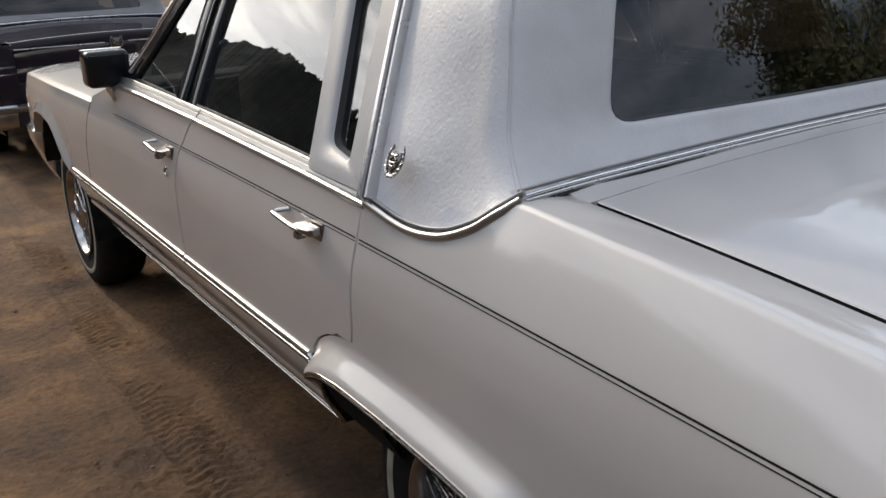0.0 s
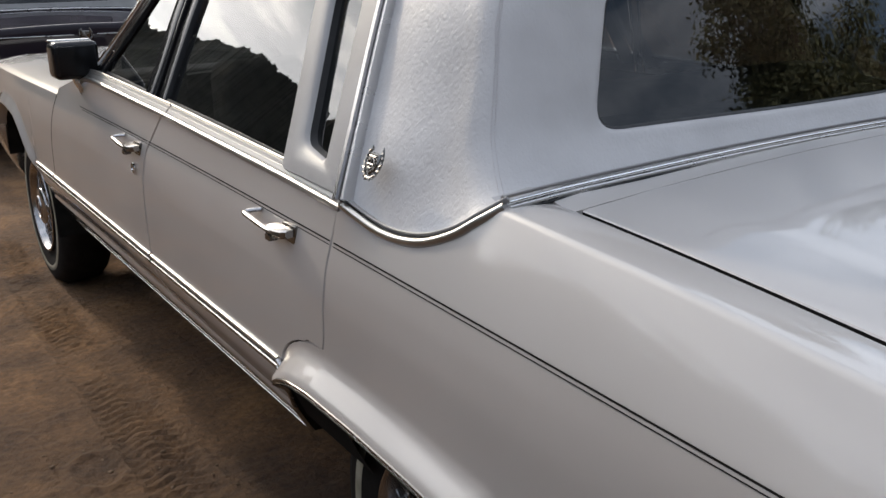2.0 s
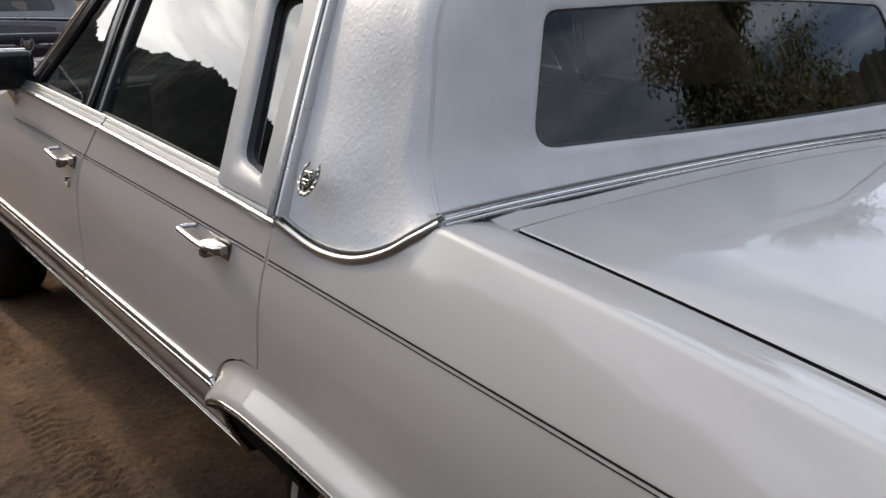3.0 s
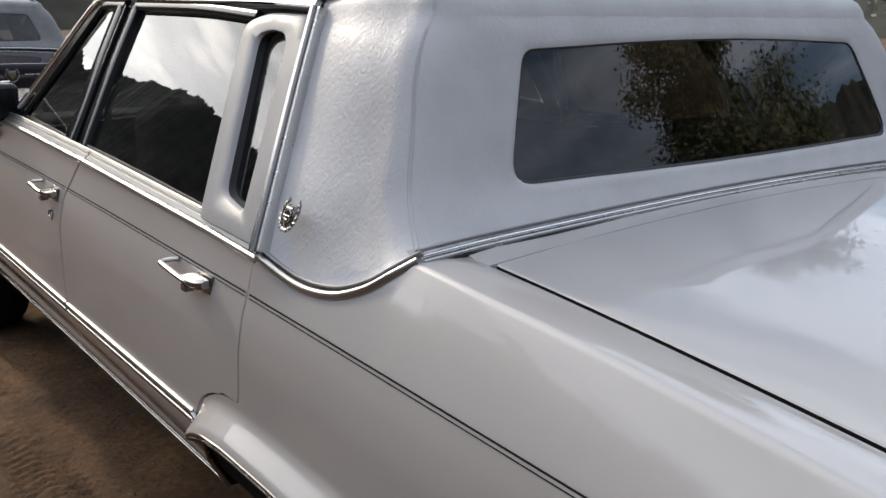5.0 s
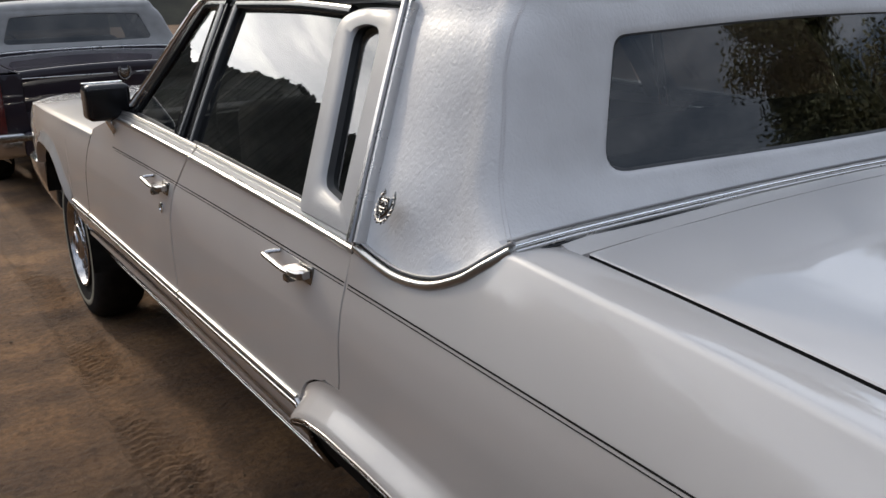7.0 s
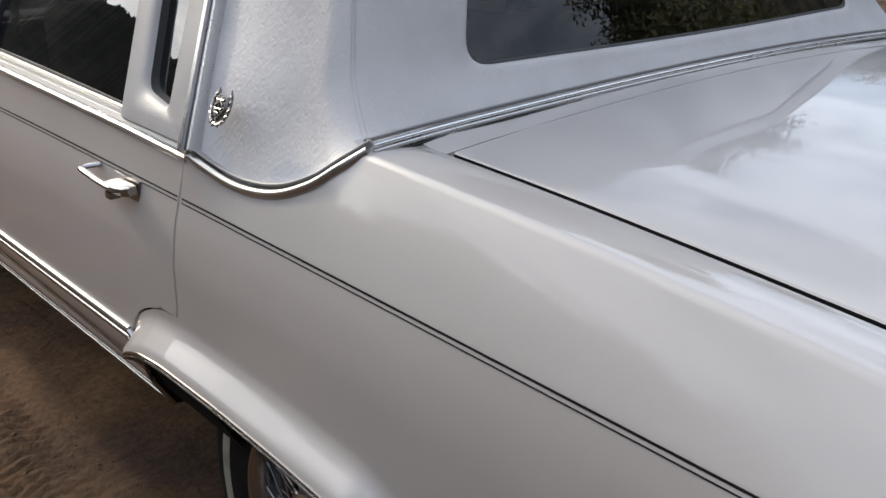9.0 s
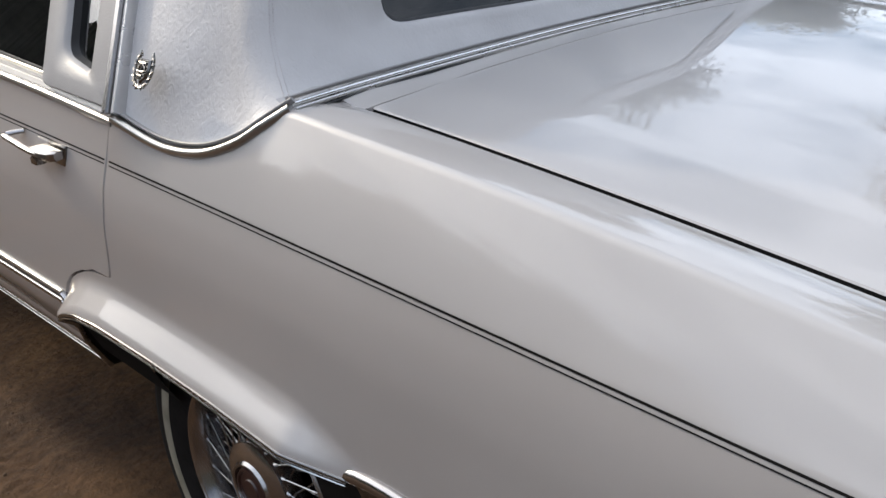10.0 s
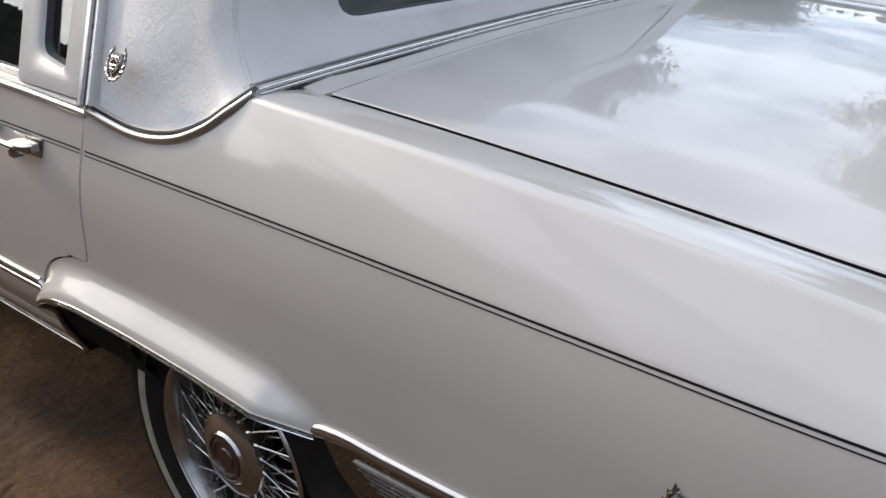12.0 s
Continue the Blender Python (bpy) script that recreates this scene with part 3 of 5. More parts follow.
def roof_back():
    """The rear face of the roof round the window."""
    inner = window_ring()
    mid = window_ring(0.006)
    outer = [None] * len(inner)
    corners = [94, 108, 206, 220]

    def edge(k, t):
        if k == 0 or k == 2:
            q = t if k == 0 else 1 - t
            w = 0.66 - 0.06 * max(0.0, (q - 0.7) / 0.3)
            return (-w if k == 0 else w), base_z(0.66) + (1.326 - base_z(0.66)) * q
        x = 0.60 * (2 * t - 1) if k == 1 else 0.66 * (1 - 2 * t)
        return x, 1.326 if k == 1 else base_z(x)

    for k in range(4):
        a, b = corners[k], corners[(k + 1) % 4] + (len(inner) if k == 3 else 0)
        ids = [i % len(inner) for i in range(a, b + 1)]
        run = [0.0]
        for i, j in zip(ids, ids[1:]):
            run.append(run[-1] + math.dist(inner[i], inner[j]))
        for n, (i, r) in enumerate(zip(ids, run)):
            outer[i] = edge(k, ROOF_LEVELS[n] if k == 0 else 1 - ROOF_LEVELS[14 - n] if k == 2 else r / run[-1])
    rows = [[(x, back_y(x, z) + 0.014, z) for x, z in inner], [(x, back_y(x, z) + 0.003, z) for x, z in inner], [(x, back_y(x, z), z) for x, z in mid]]
    for t in (0.15, 0.3, 0.45, 0.6, 0.75, 0.88, 1.0):
        rows.append([(a[0] + (b[0] - a[0]) * t, back_y(a[0] + (b[0] - a[0]) * t, a[1] + (b[1] - a[1]) * t), a[1] + (b[1] - a[1]) * t) for a, b in zip(mid, outer)])
    return grid(rows, close=True)


def back_brow():
    """The roll from the rear face up to the roof."""
    rows = []
    for x in steps(-0.60, 0.60, 41):
        y, arch = back_y(x, 1.326), 1 - (x / 0.60) ** 2
        rows.append([(x, y, 1.326)] + [(x, y + 1.2 * inn, 1.326 + up + 0.010 * arch * up / 0.064) for up, inn in ((0.016, 0.005), (0.034, 0.018), (0.052, 0.048), (0.064, 0.10))])
    return flipped(grid(rows))


def vinyl_roof():
    """Both sail panels, the rear face and its brow as one skin."""
    bm = bmesh.new()
    v, f = join(roof_side(), mirrored(roof_side()), roof_back(), back_brow())
    vs = [bm.verts.new(p) for p in v]
    for q in f:
        bm.faces.new([vs[i] for i in q])
    bmesh.ops.remove_doubles(bm, verts=bm.verts[:], dist=0.0025)
    return bm


def roof_top():
    rows = []
    for y in steps(0.152, 1.66, 36):
        edge = 0.690 if y > 0.36 else 0.690 - 0.09 * ((0.36 - y) / 0.2) ** 2
        row = []
        for x in steps(-edge, edge, 31):
            t = abs(x) / edge
            z = 1.334 + 0.078 * (1 - t ** 4) - 0.03 * max(0, y - 1.3) ** 2
            k = max(0.0, min(1.0, (0.50 - y) / 0.35))
            row.append((x, y, z + (1.388 + 0.010 * (1 - t * t) - z) * k * k * (3 - 2 * k)))
        rows.append(row)
    return flipped(grid(rows))


def glass_y(x, z):
    """The rear pane is flat up and down and bows a little across."""
    return -0.0425 + 0.372 * (z - 1.075) - 0.022 * (1 - min(1, (x / 0.76) ** 2))


def glass_back():
    ring = window_ring(0.010)
    n = len(ring)
    centre = [(0.0, glass_y(0, 1.165), 1.165)]
    mids = [[(x * k, glass_y(x * k, 1.165 + (z - 1.165) * k), 1.165 + (z - 1.165) * k) for x, z in ring] for k in (1.0, 0.75, 0.5, 0.25)]
    v, f = grid(mids, close=True)
    v.append(centre[0])
    f += [(3 * n + j, 3 * n + (j + 1) % n, 4 * n) for j in range(n)]
    return v, f


def on_glass(y, z, out=0.0):
    """A point of the left side glass, which leans in."""
    return (-(0.885 - 0.54 * (z - 0.96)) - out, y, z)


def pane(outline, out=0.0):
    """A flat pane from a (y, z) outline on the leaning side."""
    return [on_glass(y, z, out) for y, z in outline], [tuple(range(len(outline)))]


def frame_strip(points, w, t, out=0.006):
    """A bar along (y, z) points on the leaning side."""
    path = smooth_path([on_glass(y, z, out) for y, z in points], max(12, 6 * len(points)))
    prof = [(t * a, w * b) for a, b in ((1, -0.36), (1, 0.36), (0.75, 0.47), (0.3, 0.5), (-1, 0.5), (-1, -0.5), (0.3, -0.5), (0.75, -0.47))]
    return sweep(path, prof, (-0.88, 0, 0.475))


def vent_frame():
    """The padded surround of the small fixed window in the rear door."""
    outer = [(0.462, 0.954), (0.225, 0.947), (0.372, 1.322), (0.545, 1.326), (0.630, 1.305)]
    inner = [(0.410, 1.006), (0.316, 0.990), (0.428, 1.284), (0.488, 1.294), (0.545, 1.282)]

    o, i = rounded(outer, [0.012, 0.012, 0.045, 0.04, 0.04], 10), rounded(inner, [0.026, 0.016, 0.030, 0.026, 0.030], 10)
    rows = [[on_glass(p.x, p.y, -0.012) for p in o], [on_glass(p.x, p.y, 0.014) for p in o],
            [on_glass(*o[k].lerp(i[k], 0.08), 0.020) for k in range(len(o))], [on_glass(*o[k].lerp(i[k], 0.5), 0.022) for k in range(len(o))],
            [on_glass(*o[k].lerp(i[k], 0.90), 0.020) for k in range(len(o))], [on_glass(*o[k].lerp(i[k], 0.975), 0.015) for k in range(len(o))], [on_glass(p.x, p.y, 0.011) for p in i]]
    lip = [[on_glass(p.x, p.y, 0.011) for p in i], [on_glass(p.x, p.y, -0.010) for p in i]]
    return grid(rows, close=True), [on_glass(p.x, p.y, -0.004) for p in i], grid(lip, close=True)


def handle_parts(y0, y1, z, parent, s):
    """A chrome pull handle: plate, bar and push button. y1 is the forward end."""
    w = flank((y0 + y1) / 2, z)
    base = plain(box(-w - 0.004, -w + 0.008, y0 - 0.006, y0 + 0.050, z - 0.026, z + 0.016, 0.0035))
    h = part("door_handle", side(base, s), BADGE, parent, "chrome pull door handle")
    path = smooth_path([(-w + 0.002, y1 - 0.016, z + 0.016), (-w - 0.016, y1 - 0.008, z + 0.015), (-w - 0.028, y1 - 0.004, z + 0.012), (-w - 0.030, y1 - 0.014, z + 0.0105), (-w - 0.030, y1 - 0.04, z + 0.008), (-w - 0.031, y0 + 0.09, z + 0.005), (-w - 0.031, y0 + 0.05, z + 0.003), (-w - 0.028, y0 + 0.02, z + 0.003)], 26)
    prof = [(0.0045 * math.cos(a), 0.0065 * math.sin(a)) for a in steps(0, 2 * math.pi * 11 / 12, 12)]
    part("grip", side(sweep(path, prof, (-0.3, 0, 1)), s), AGED, h)
    lever = [[(-w - a, y, z + b) for a, b in ((0.002, -0.004), (0.030 * k, -0.006), (0.036 * k, 0.000), (0.034 * k, 0.007), (0.024 * k, 0.0095), (0.002, 0.010))] for y, k in ((y0 - 0.002, 0.55), (y0 + 0.004, 0.85), (y0 + 0.020, 1.0), (y0 + 0.050, 1.0), (y0 + 0.064, 0.96))]
    lv, lf = grid(lever, close=True)
    part("lever_housing", side((lv, lf + [tuple(range(6)), tuple(range(29, 23, -1))]), s), AGED, h)
    part("push_button", side(plain(box(-w - 0.032, -w - 0.012, y0 + 0.044, y0 + 0.066, z - 0.020, z - 0.006, 0.003)), s), BADGE, h)
    return h


def wheel(centre, s, parent, spokes=True):
    """A whitewall wheel with a wire-spoke cover; centre lies on the outer face of the hub."""
    x, y, z = centre
    tyre = part("wheel", lathe([(0.185, -0.20), (0.25, -0.215), (0.31, -0.205), (0.338, -0.175), (0.346, -0.12), (0.346, -0.07), (0.342, -0.035), (0.322, -0.008), (0.300, 0.000), (0.282, 0.002)], centre, s, 72), TYRE, parent, "black tyre with a cream whitewall ring")
    part("whitewall", lathe([(0.282, 0.0022), (0.279, 0.004), (0.262, 0.004), (0.259, 0.0022)], centre, s, 72), WHITEWALL, tyre, "cream whitewall ring")
    part("sidewall", lathe([(0.259, 0.0022), (0.240, 0.000), (0.215, -0.006), (0.196, -0.014)], centre, s, 72), TYRE, tyre)
    part("rim", lathe([(0.198, -0.012), (0.1975, 0.001), (0.195, 0.004), (0.192, 0.004), (0.190, 0.001), (0.1885, 0.003), (0.186, 0.002), (0.182, -0.008), (0.177, -0.022), (0.174, -0.036), (0.172, -0.050), (0.171, -0.062)], centre, s, 72), AGED, tyre, "chrome rim of a wire wheel cover")
    part("cover_back", lathe([(0.174, -0.060), (0.08, -0.066), (0.0, -0.066)], centre, s, 40), GLOSS_BLACK, tyre)
    if spokes:
        for layer, (r0, r1, o0, o1, n, tw) in enumerate(((0.078, 0.177, -0.008, -0.024, 20, 0.34), (0.078, 0.177, -0.012, -0.028, 20, -0.34), (0.074, 0.173, -0.032, -0.042, 18, 0.24), (0.074, 0.173, -0.036, -0.046, 18, -0.24))):
            for k in range(n):
                a = 2 * math.pi * (k + 0.5 * (layer % 2)) / n
                p = (x + s * o0, y + r0 * math.cos(a), z + r0 * math.sin(a))
                q = (x + s * o1, y + r1 * math.cos(a + tw), z + r1 * math.sin(a + tw))
                u, v = Vector(p), Vector(q)
                part("spoke", join(rod(p, q, 0.0016, 6), rod(u, u.lerp(v, 0.10), 0.0036, 6, 0.0030), rod(v.lerp(u, 0.09), v, 0.0028, 6, 0.0034)), AGED if layer == 0 else BADGE, tyre)
    cap = part("hub_cap", lathe([(0.083, -0.040), (0.083, -0.010), (0.080, -0.002), (0.070, 0.004), (0.052, 0.008), (0.048, 0.013), (0.044, 0.012), (0.042, 0.006), (0.0, 0.006)], centre, s, 40), AGED, tyre, "chrome hub cap")
    part("medallion", lathe([(0.040, 0.0065), (0.038, 0.011), (0.034, 0.012), (0.032, 0.008), (0.020, 0.009), (0.018, 0.012), (0.0, 0.0125)], centre, s, 32), MEDALLION, tyre, "dark red round medallion")


def wreath(centre, normal_lean, s, parent, name="emblem", size=0.034, n=None, u=None):
    """A cast wreath round a small crest, standing on a leaning face."""
    c = Vector(centre)
    n = n or Vector((-math.cos(normal_lean), 0, math.sin(normal_lean)))
    u = u or Vector((0, 1, 0))
    v = n.cross(u)
    if v.z < 0:
        v = -v
    pieces = []
    for k in range(8):
        for sg in (-1, 1):
            a = radians(-84 + k * 18)
            p = c + n * 0.005 + u * (sg * size * math.cos(a) * 0.95) + v * (size * 1.15 * math.sin(a) + size * 0.1)
            t = (u * (-sg * math.sin(a)) + v * math.cos(a)).normalized()
            pieces.append(rod(p - t * size * 0.22, p + t * size * 0.22, size * 0.12, 6, size * 0.05))
            pieces.append(rod(p, p + (t + (p - c).normalized() * 0.9) * size * 0.22, size * 0.12, 6, size * 0.03))
            pieces.append(rod(p, p + (t - (p - c).normalized() * 0.9) * size * 0.18, size * 0.10, 6, size * 0.03))
    ring = [c + n * 0.003 + u * (size * 0.86 * math.cos(a)) + v * (size * 1.02 * math.sin(a)) for a in steps(radians(-215), radians(35), 26)]
    pieces.append(sweep(ring, [(size * 0.06 * math.cos(a), size * 0.06 * math.sin(a)) for a in steps(0, 5.5, 7)], n))
    shield = [(-0.64, 0.70), (0.64, 0.70), (0.70, 0.17), (0.52, -0.48), (0.0, -0.86), (-0.52, -0.48), (-0.70, 0.17)]
    rows = [[c + n * h + u * (a * size * k) + v * (b * size * k) for a, b in shield] for h, k in ((0.0, 1.0), (0.006, 1.0), (0.0085, 0.86))]
    sv, sf = grid(rows, close=True)
    sf.append(tuple(range(14, 21)))
    pieces.append((sv, sf))
    for a0, b0, a1, b1 in ((-0.4, 0.42, 0.4, 0.42), (-0.42, 0.12, -0.05, 0.34), (0.08, 0.3, 0.4, 0.02), (0, 0.5, 0, -0.55), (-0.36, -0.12, 0.36, -0.12), (-0.2, -0.38, 0.22, -0.34)):
        pieces.append(rod(c + n * 0.009 + u * a0 * size + v * b0 * size, c + n * 0.009 + u * a1 * size + v * b1 * size, size * 0.07, 6))
    return part(name, side(join(*pieces), s), BADGE, parent, "chrome wreath and crest badge")


def pinstripe(parent, s, y0, y1, drop, w, name="pinstripe"):
    path = [Vector((-(flank(y, at(y, STRIPE_Z) - drop) + 0.0006), y, at(y, STRIPE_Z) - drop)) for y in steps(y0, y1, 50)]
    rows = [[p + Vector((0.0004, 0, w / 2)) for p in path], [p - Vector((0.0004, 0, w / 2)) for p in path]]
    part(name, side(grid(rows), s), STRIPE, parent, "thin dark painted pinstripe")


def sedan(label, body, roof, roof_plain, at_pose, rich=True, seam=DARK):
    """A long four-door sedan with a padded formal roof; rich: with all the small trim."""
    car = thing("sedan_car", label, "car")
    for s in (-1, 1):
        near = s < 0 and rich
        part("rear_wing", weld(side(rear_quarter(), s)), body, car)
        part("front_wing", side(front_wing(), s), body, car)
        part("sill", side(sill(), s), body, car)
        rd = part("rear_door", side(door([(0.30, 0.492), (0.45, 0.480), (0.551, 0.452), (0.571, 0.448), (0.603, 0.430), (0.624, 0.408), (0.639, 0.383), (0.651, 0.355), (0.659, 0.325), (0.666, 0.312), (0.6665, 0.253), (0.674, 0.2495), (0.70, 0.246), (0.772, 0.243), (0.875, 0.2395), (1.0, 0.226)], [(0.30, 1.272), (0.55, 1.258), (0.69, 1.260), (0.80, 1.257), (0.875, 1.243), (0.95, 1.180), (1.0, 1.125)], BELT_Z, 0.456), s), body, car)
        fd = part("front_door", side(door([(0.30, 1.277), (0.55, 1.263), (0.69, 1.265), (0.80, 1.262), (0.875, 1.248), (0.95, 1.185), (1.0, 1.130)], [(0.30, 2.37), (0.60, 2.36), (0.75, 2.325), (0.88, 2.265), (1.0, 2.21)], BELT_Z, 0.456), s), body, car)
        handle_parts(0.373, 0.541, 0.850, rd, s)
        handle_parts(1.292, 1.450, 0.869, fd, s)
        key = lathe([(0.014, 0.0), (0.014, 0.004), (0.010, 0.006), (0.009, 0.003), (0.0, 0.003)], (-flank(1.333, 0.813) - 0.001, 1.333, 0.813), -1, 20)
        part("key_lock", side(key, s), CHROME, fd, "small chrome key lock")
        # dark sheet just behind the skin, standing in for shade in the seams
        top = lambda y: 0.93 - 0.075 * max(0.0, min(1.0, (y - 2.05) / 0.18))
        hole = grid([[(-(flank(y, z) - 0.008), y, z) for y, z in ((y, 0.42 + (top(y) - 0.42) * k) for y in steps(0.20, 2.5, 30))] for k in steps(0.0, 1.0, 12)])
        part("seam_shade_sheet", side(hole, s), seam, car)
        # black ribbon on the lid gap's far wall, colouring in its shade
        taper = lambda y: 0.04 * ((-0.9 - y) / 0.6) ** 2 if y < -0.9 else 0.0
        hole = grid([[(-0.7303 + taper(y), y, at(y, GAP_Z) - 0.0022), (-0.7306 + taper(y), y, at(y, GAP_Z) - 0.018), (-0.746 + taper(y), y, at(y, GAP_Z) - 0.018)] for y in steps(-0.179, -1.42, 40)])
        part("lid_gap_shade", side(hole, s), DARK, car, "black strip standing in for shade in the lid gap")
        # wheel houses
        house = grid([[(-x, y, at(y, ARCH_Z) - 0.003 + 0.18 * (1 - ((y - 0.07) / 0.41) ** 2) ** 0.5 if abs(y - 0.07) < 0.41 else 0.5) for x in (0.50, 0.84)] for y in steps(-0.335, 0.475, 20)])
        part("wheel_house", side(house, s), INSIDE, car)
        wall = [(-w - 0.001, 0.541 - 0.55 * max(0.0, z - 0.345), z) for w, z in ((0.50, 0.36), (0.80, 0.347), (0.836, 0.350), (0.868, 0.398), (0.900, 0.455), (0.920, 0.52), (0.92, 0.60), (0.50, 0.62))]
        part("wheel_house", side((wall, [tuple(range(8))]), s), INSIDE, car)
        part("wheel_house", side(grid([[(-0.50, y, z) for y in steps(-0.6, 0.6, 4)] for z in (0.15, 0.75)]), s), INSIDE, car)
        wing = [(2.66, 0.30), (2.68, 0.55), (2.78, 0.68), (2.92, 0.755), (3.13, 0.772), (3.36, 0.755), (3.47, 0.68), (3.52, 0.55), (3.53, 0.50)]
        part("wheel_house", side(grid([[(-0.50, y, z), (-0.80, y, z), (-0.898, y, z)] for y, z in wing]), s), INSIDE, car)
        part("wheel_house", side(grid([[(-0.55, y, z) for y in steps(2.5, 3.52, 4)] for z in (0.30, 0.78)]), s), INSIDE, car)
        flange = grid([[(-0.930 + 0.1 * (0.56 - z), a, z), (-0.926 + 0.1 * (0.56 - z), b, z), (-0.85, b + 0.01, z)] for z, a, b in ((0.566, -0.345, -0.215), (0.52, -0.365, -0.225), (0.45, -0.40, -0.245), (0.36, -0.45, -0.27), (0.28, -0.48, -0.28))])
        part("wheel_house_flange", side(flange, s), INSIDE, car, "black flange behind the wheel")
        # trim
        ribbed = [(-0.010, -0.021), (0.000, -0.021), (0.0045, -0.0185), (0.0062, -0.014), (0.0045, -0.0095), (0.000, -0.008), (-0.0005, -0.006), (0.0015, -0.005), (0.002, 0.003), (-0.0005, 0.004), (-0.0005, 0.006), (0.0015, 0.007), (0.002, 0.0115), (-0.0005, 0.0125), (0.001, 0.0145), (0.0035, 0.0165), (0.0030, 0.0195), (-0.003, 0.021), (-0.014, 0.021)]
        for y0, y1, owner in ((0.224, 1.128, rd), (1.136, 1.955, fd)):
            belt = smooth_path([(-(flank(y, at(y, BELT_Z)) - 0.007), y, at(y, BELT_Z) + 0.006) for y in steps(y0, y1, 10)], 30)
            part("belt_moulding", side(sweep(belt, ribbed, (-0.80, 0, 0.60)), s), TRIM, owner, "bright ribbed chrome belt moulding", 25)
        for y0, y1, owner in ((0.455, 1.252, rd), (1.265, 2.353, fd), (2.370, 2.655, car)):
            path = [Vector((-(flank(y, at(y, MOLD_Z)) + 0.001), y, at(y, MOLD_Z) + 0.004)) for y in steps(y0, y1, 20)]
            m = part("side_moulding", side(sweep([p + Vector((0, 0, 0.0065)) for p in path], half_round(0.012, 0.008, 9), (-1, 0, 0.1)), s), DULL, owner, "double chrome side moulding")
            part("groove", side(sweep([p - Vector((0, 0, 0.002)) for p in path], half_round(0.008, 0.0015, 5), (-1, 0, 0)), s), BLACK, m)
            part("lower_bead", side(sweep([p - Vector((0, 0, 0.0105)) for p in path], half_round(0.012, 0.008, 9), (-1, 0, 0)), s), AGED, m)
            part("groove", side(sweep([p - Vector((0, 0, 0.0185)) for p in path], half_round(0.006, 0.001, 5), (-1, 0, 0)), s), BLACK, m)
        tip = [Vector((-(flank(0.44, 0.56) + 0.004), y, z)) for y, z in ((0.449, 0.571), (0.439, 0.567), (0.430, 0.561))]
        part("moulding_tip", side(join(sweep([p + Vector((0, 0, 0.006)) for p in tip], half_round(0.012, 0.009, 9), (-1, 0, 0.1)), sweep([p - Vector((0, 0, 0.009)) for p in tip], half_round(0.012, 0.009, 9), (-1, 0, 0.1))), s), AGED, car)
        lip = [Vector((-(flank(y, z) + 0.002 + flare(y, z, -0.36, 0.450, z)), y, z - 0.005)) for y, z in [(yy, at(yy, ARCH_Z)) for yy in steps(-0.335, 0.425, 40)]] + [Vector((-0.929, 0.448, 0.512)), Vector((-0.910, 0.466, 0.466)), Vector((-0.876, 0.498, 0.410)), Vector((-0.840, 0.535, 0.356))]
        am = part("arch_moulding", side(sweep(smooth_path(lip, 60), half_round(0.0075, 0.0028, 7), (-1, 0, -0.2)), s), BADGE, car, "thin chrome wheel arch moulding")
        part("lower_edge", side(sweep([p + Vector((0.0005, 0, -0.0052)) for p in smooth_path(lip, 60)], half_round(0.003, 0.0036, 5), (-1, 0, -0.2)), s), CHROME, am)
        liner = [[p + Vector((dx, -dy, 0.002)) for dx, dy in ((0.003, 0.0), (0.030, 0.012), (0.085, 0.02), (0.30, 0.02))] for p in smooth_path(lip[-7:-1], 16)]
        part("wheel_house_liner", side(grid(liner), s), INSIDE, car)
        edge = [Vector((-0.838, y, 0.343 + 0.012 * y)) for y in steps(0.545, 2.6, 20)]
        part("sill_moulding", side(sweep(edge, half_round(0.005, 0.003, 7), (-0.9, 0, -0.4)), s), AGED, car, "thin chrome sill moulding")
        # lower trim behind the wheel: moulding, ribbed panel
        path = [Vector((-(flank(y, 0.56) + 0.002), y, z)) for y, z in [(-0.322, 0.560), (-0.350, 0.567), (-0.40, 0.571), (-0.46, 0.569)]] + [Vector((-(flank(y, 0.56) + 0.002), y, 0.569)) for y in steps(-0.55, REAR_Y, 14)]
        part("side_moulding", side(sweep(smooth_path(path, 40), half_round(0.022, 0.010, 9), (-1, 0, 0.2)), s), AGED, car, "chrome side moulding")
        skirt = grid([[(-(w + (flank(y, 0.56) - 0.938)), y - dy, z) for z, w, dy in ((0.555, 0.936, 0), (0.50, 0.932, 0.03), (0.40, 0.905, 0.09), (0.32, 0.86, 0.13))] for y in steps(-0.335, REAR_Y + 0.08, 16)])
        sk = part("lower_panel", side(skirt, s), BADGE if rich else body, car, "ribbed bright lower panel behind the wheel" if rich else "")
        if near:
            for k in range(7):
                z = 0.536 - 0.0075 * k
                line = [Vector((-(flank(y, 0.56) - 0.938 + 0.9358 - 0.0005 * k), y, z)) for y in steps(-0.40 - 0.01 * k, REAR_Y + 0.1, 14)]
                part("rib", side(sweep(line, half_round(0.0035, 0.003, 5), (-1, 0, 0)), s), AGED, sk)
        pinstripe(car, s, REAR_Y + 0.05, 0.231, 0.0, 0.0029)
        pinstripe(car, s, REAR_Y + 0.05, 0.231, 0.0064, 0.0016)
        pinstripe(rd, s, 0.245, 1.240, 0.0, 0.0027)
        pinstripe(rd, s, 0.245, 1.240, 0.0062, 0.0015)
        pinstripe(fd, s, 1.249, 1.93, 0.0, 0.0027)
        pinstripe(fd, s, 1.249, 1.90, 0.0062, 0.0015)
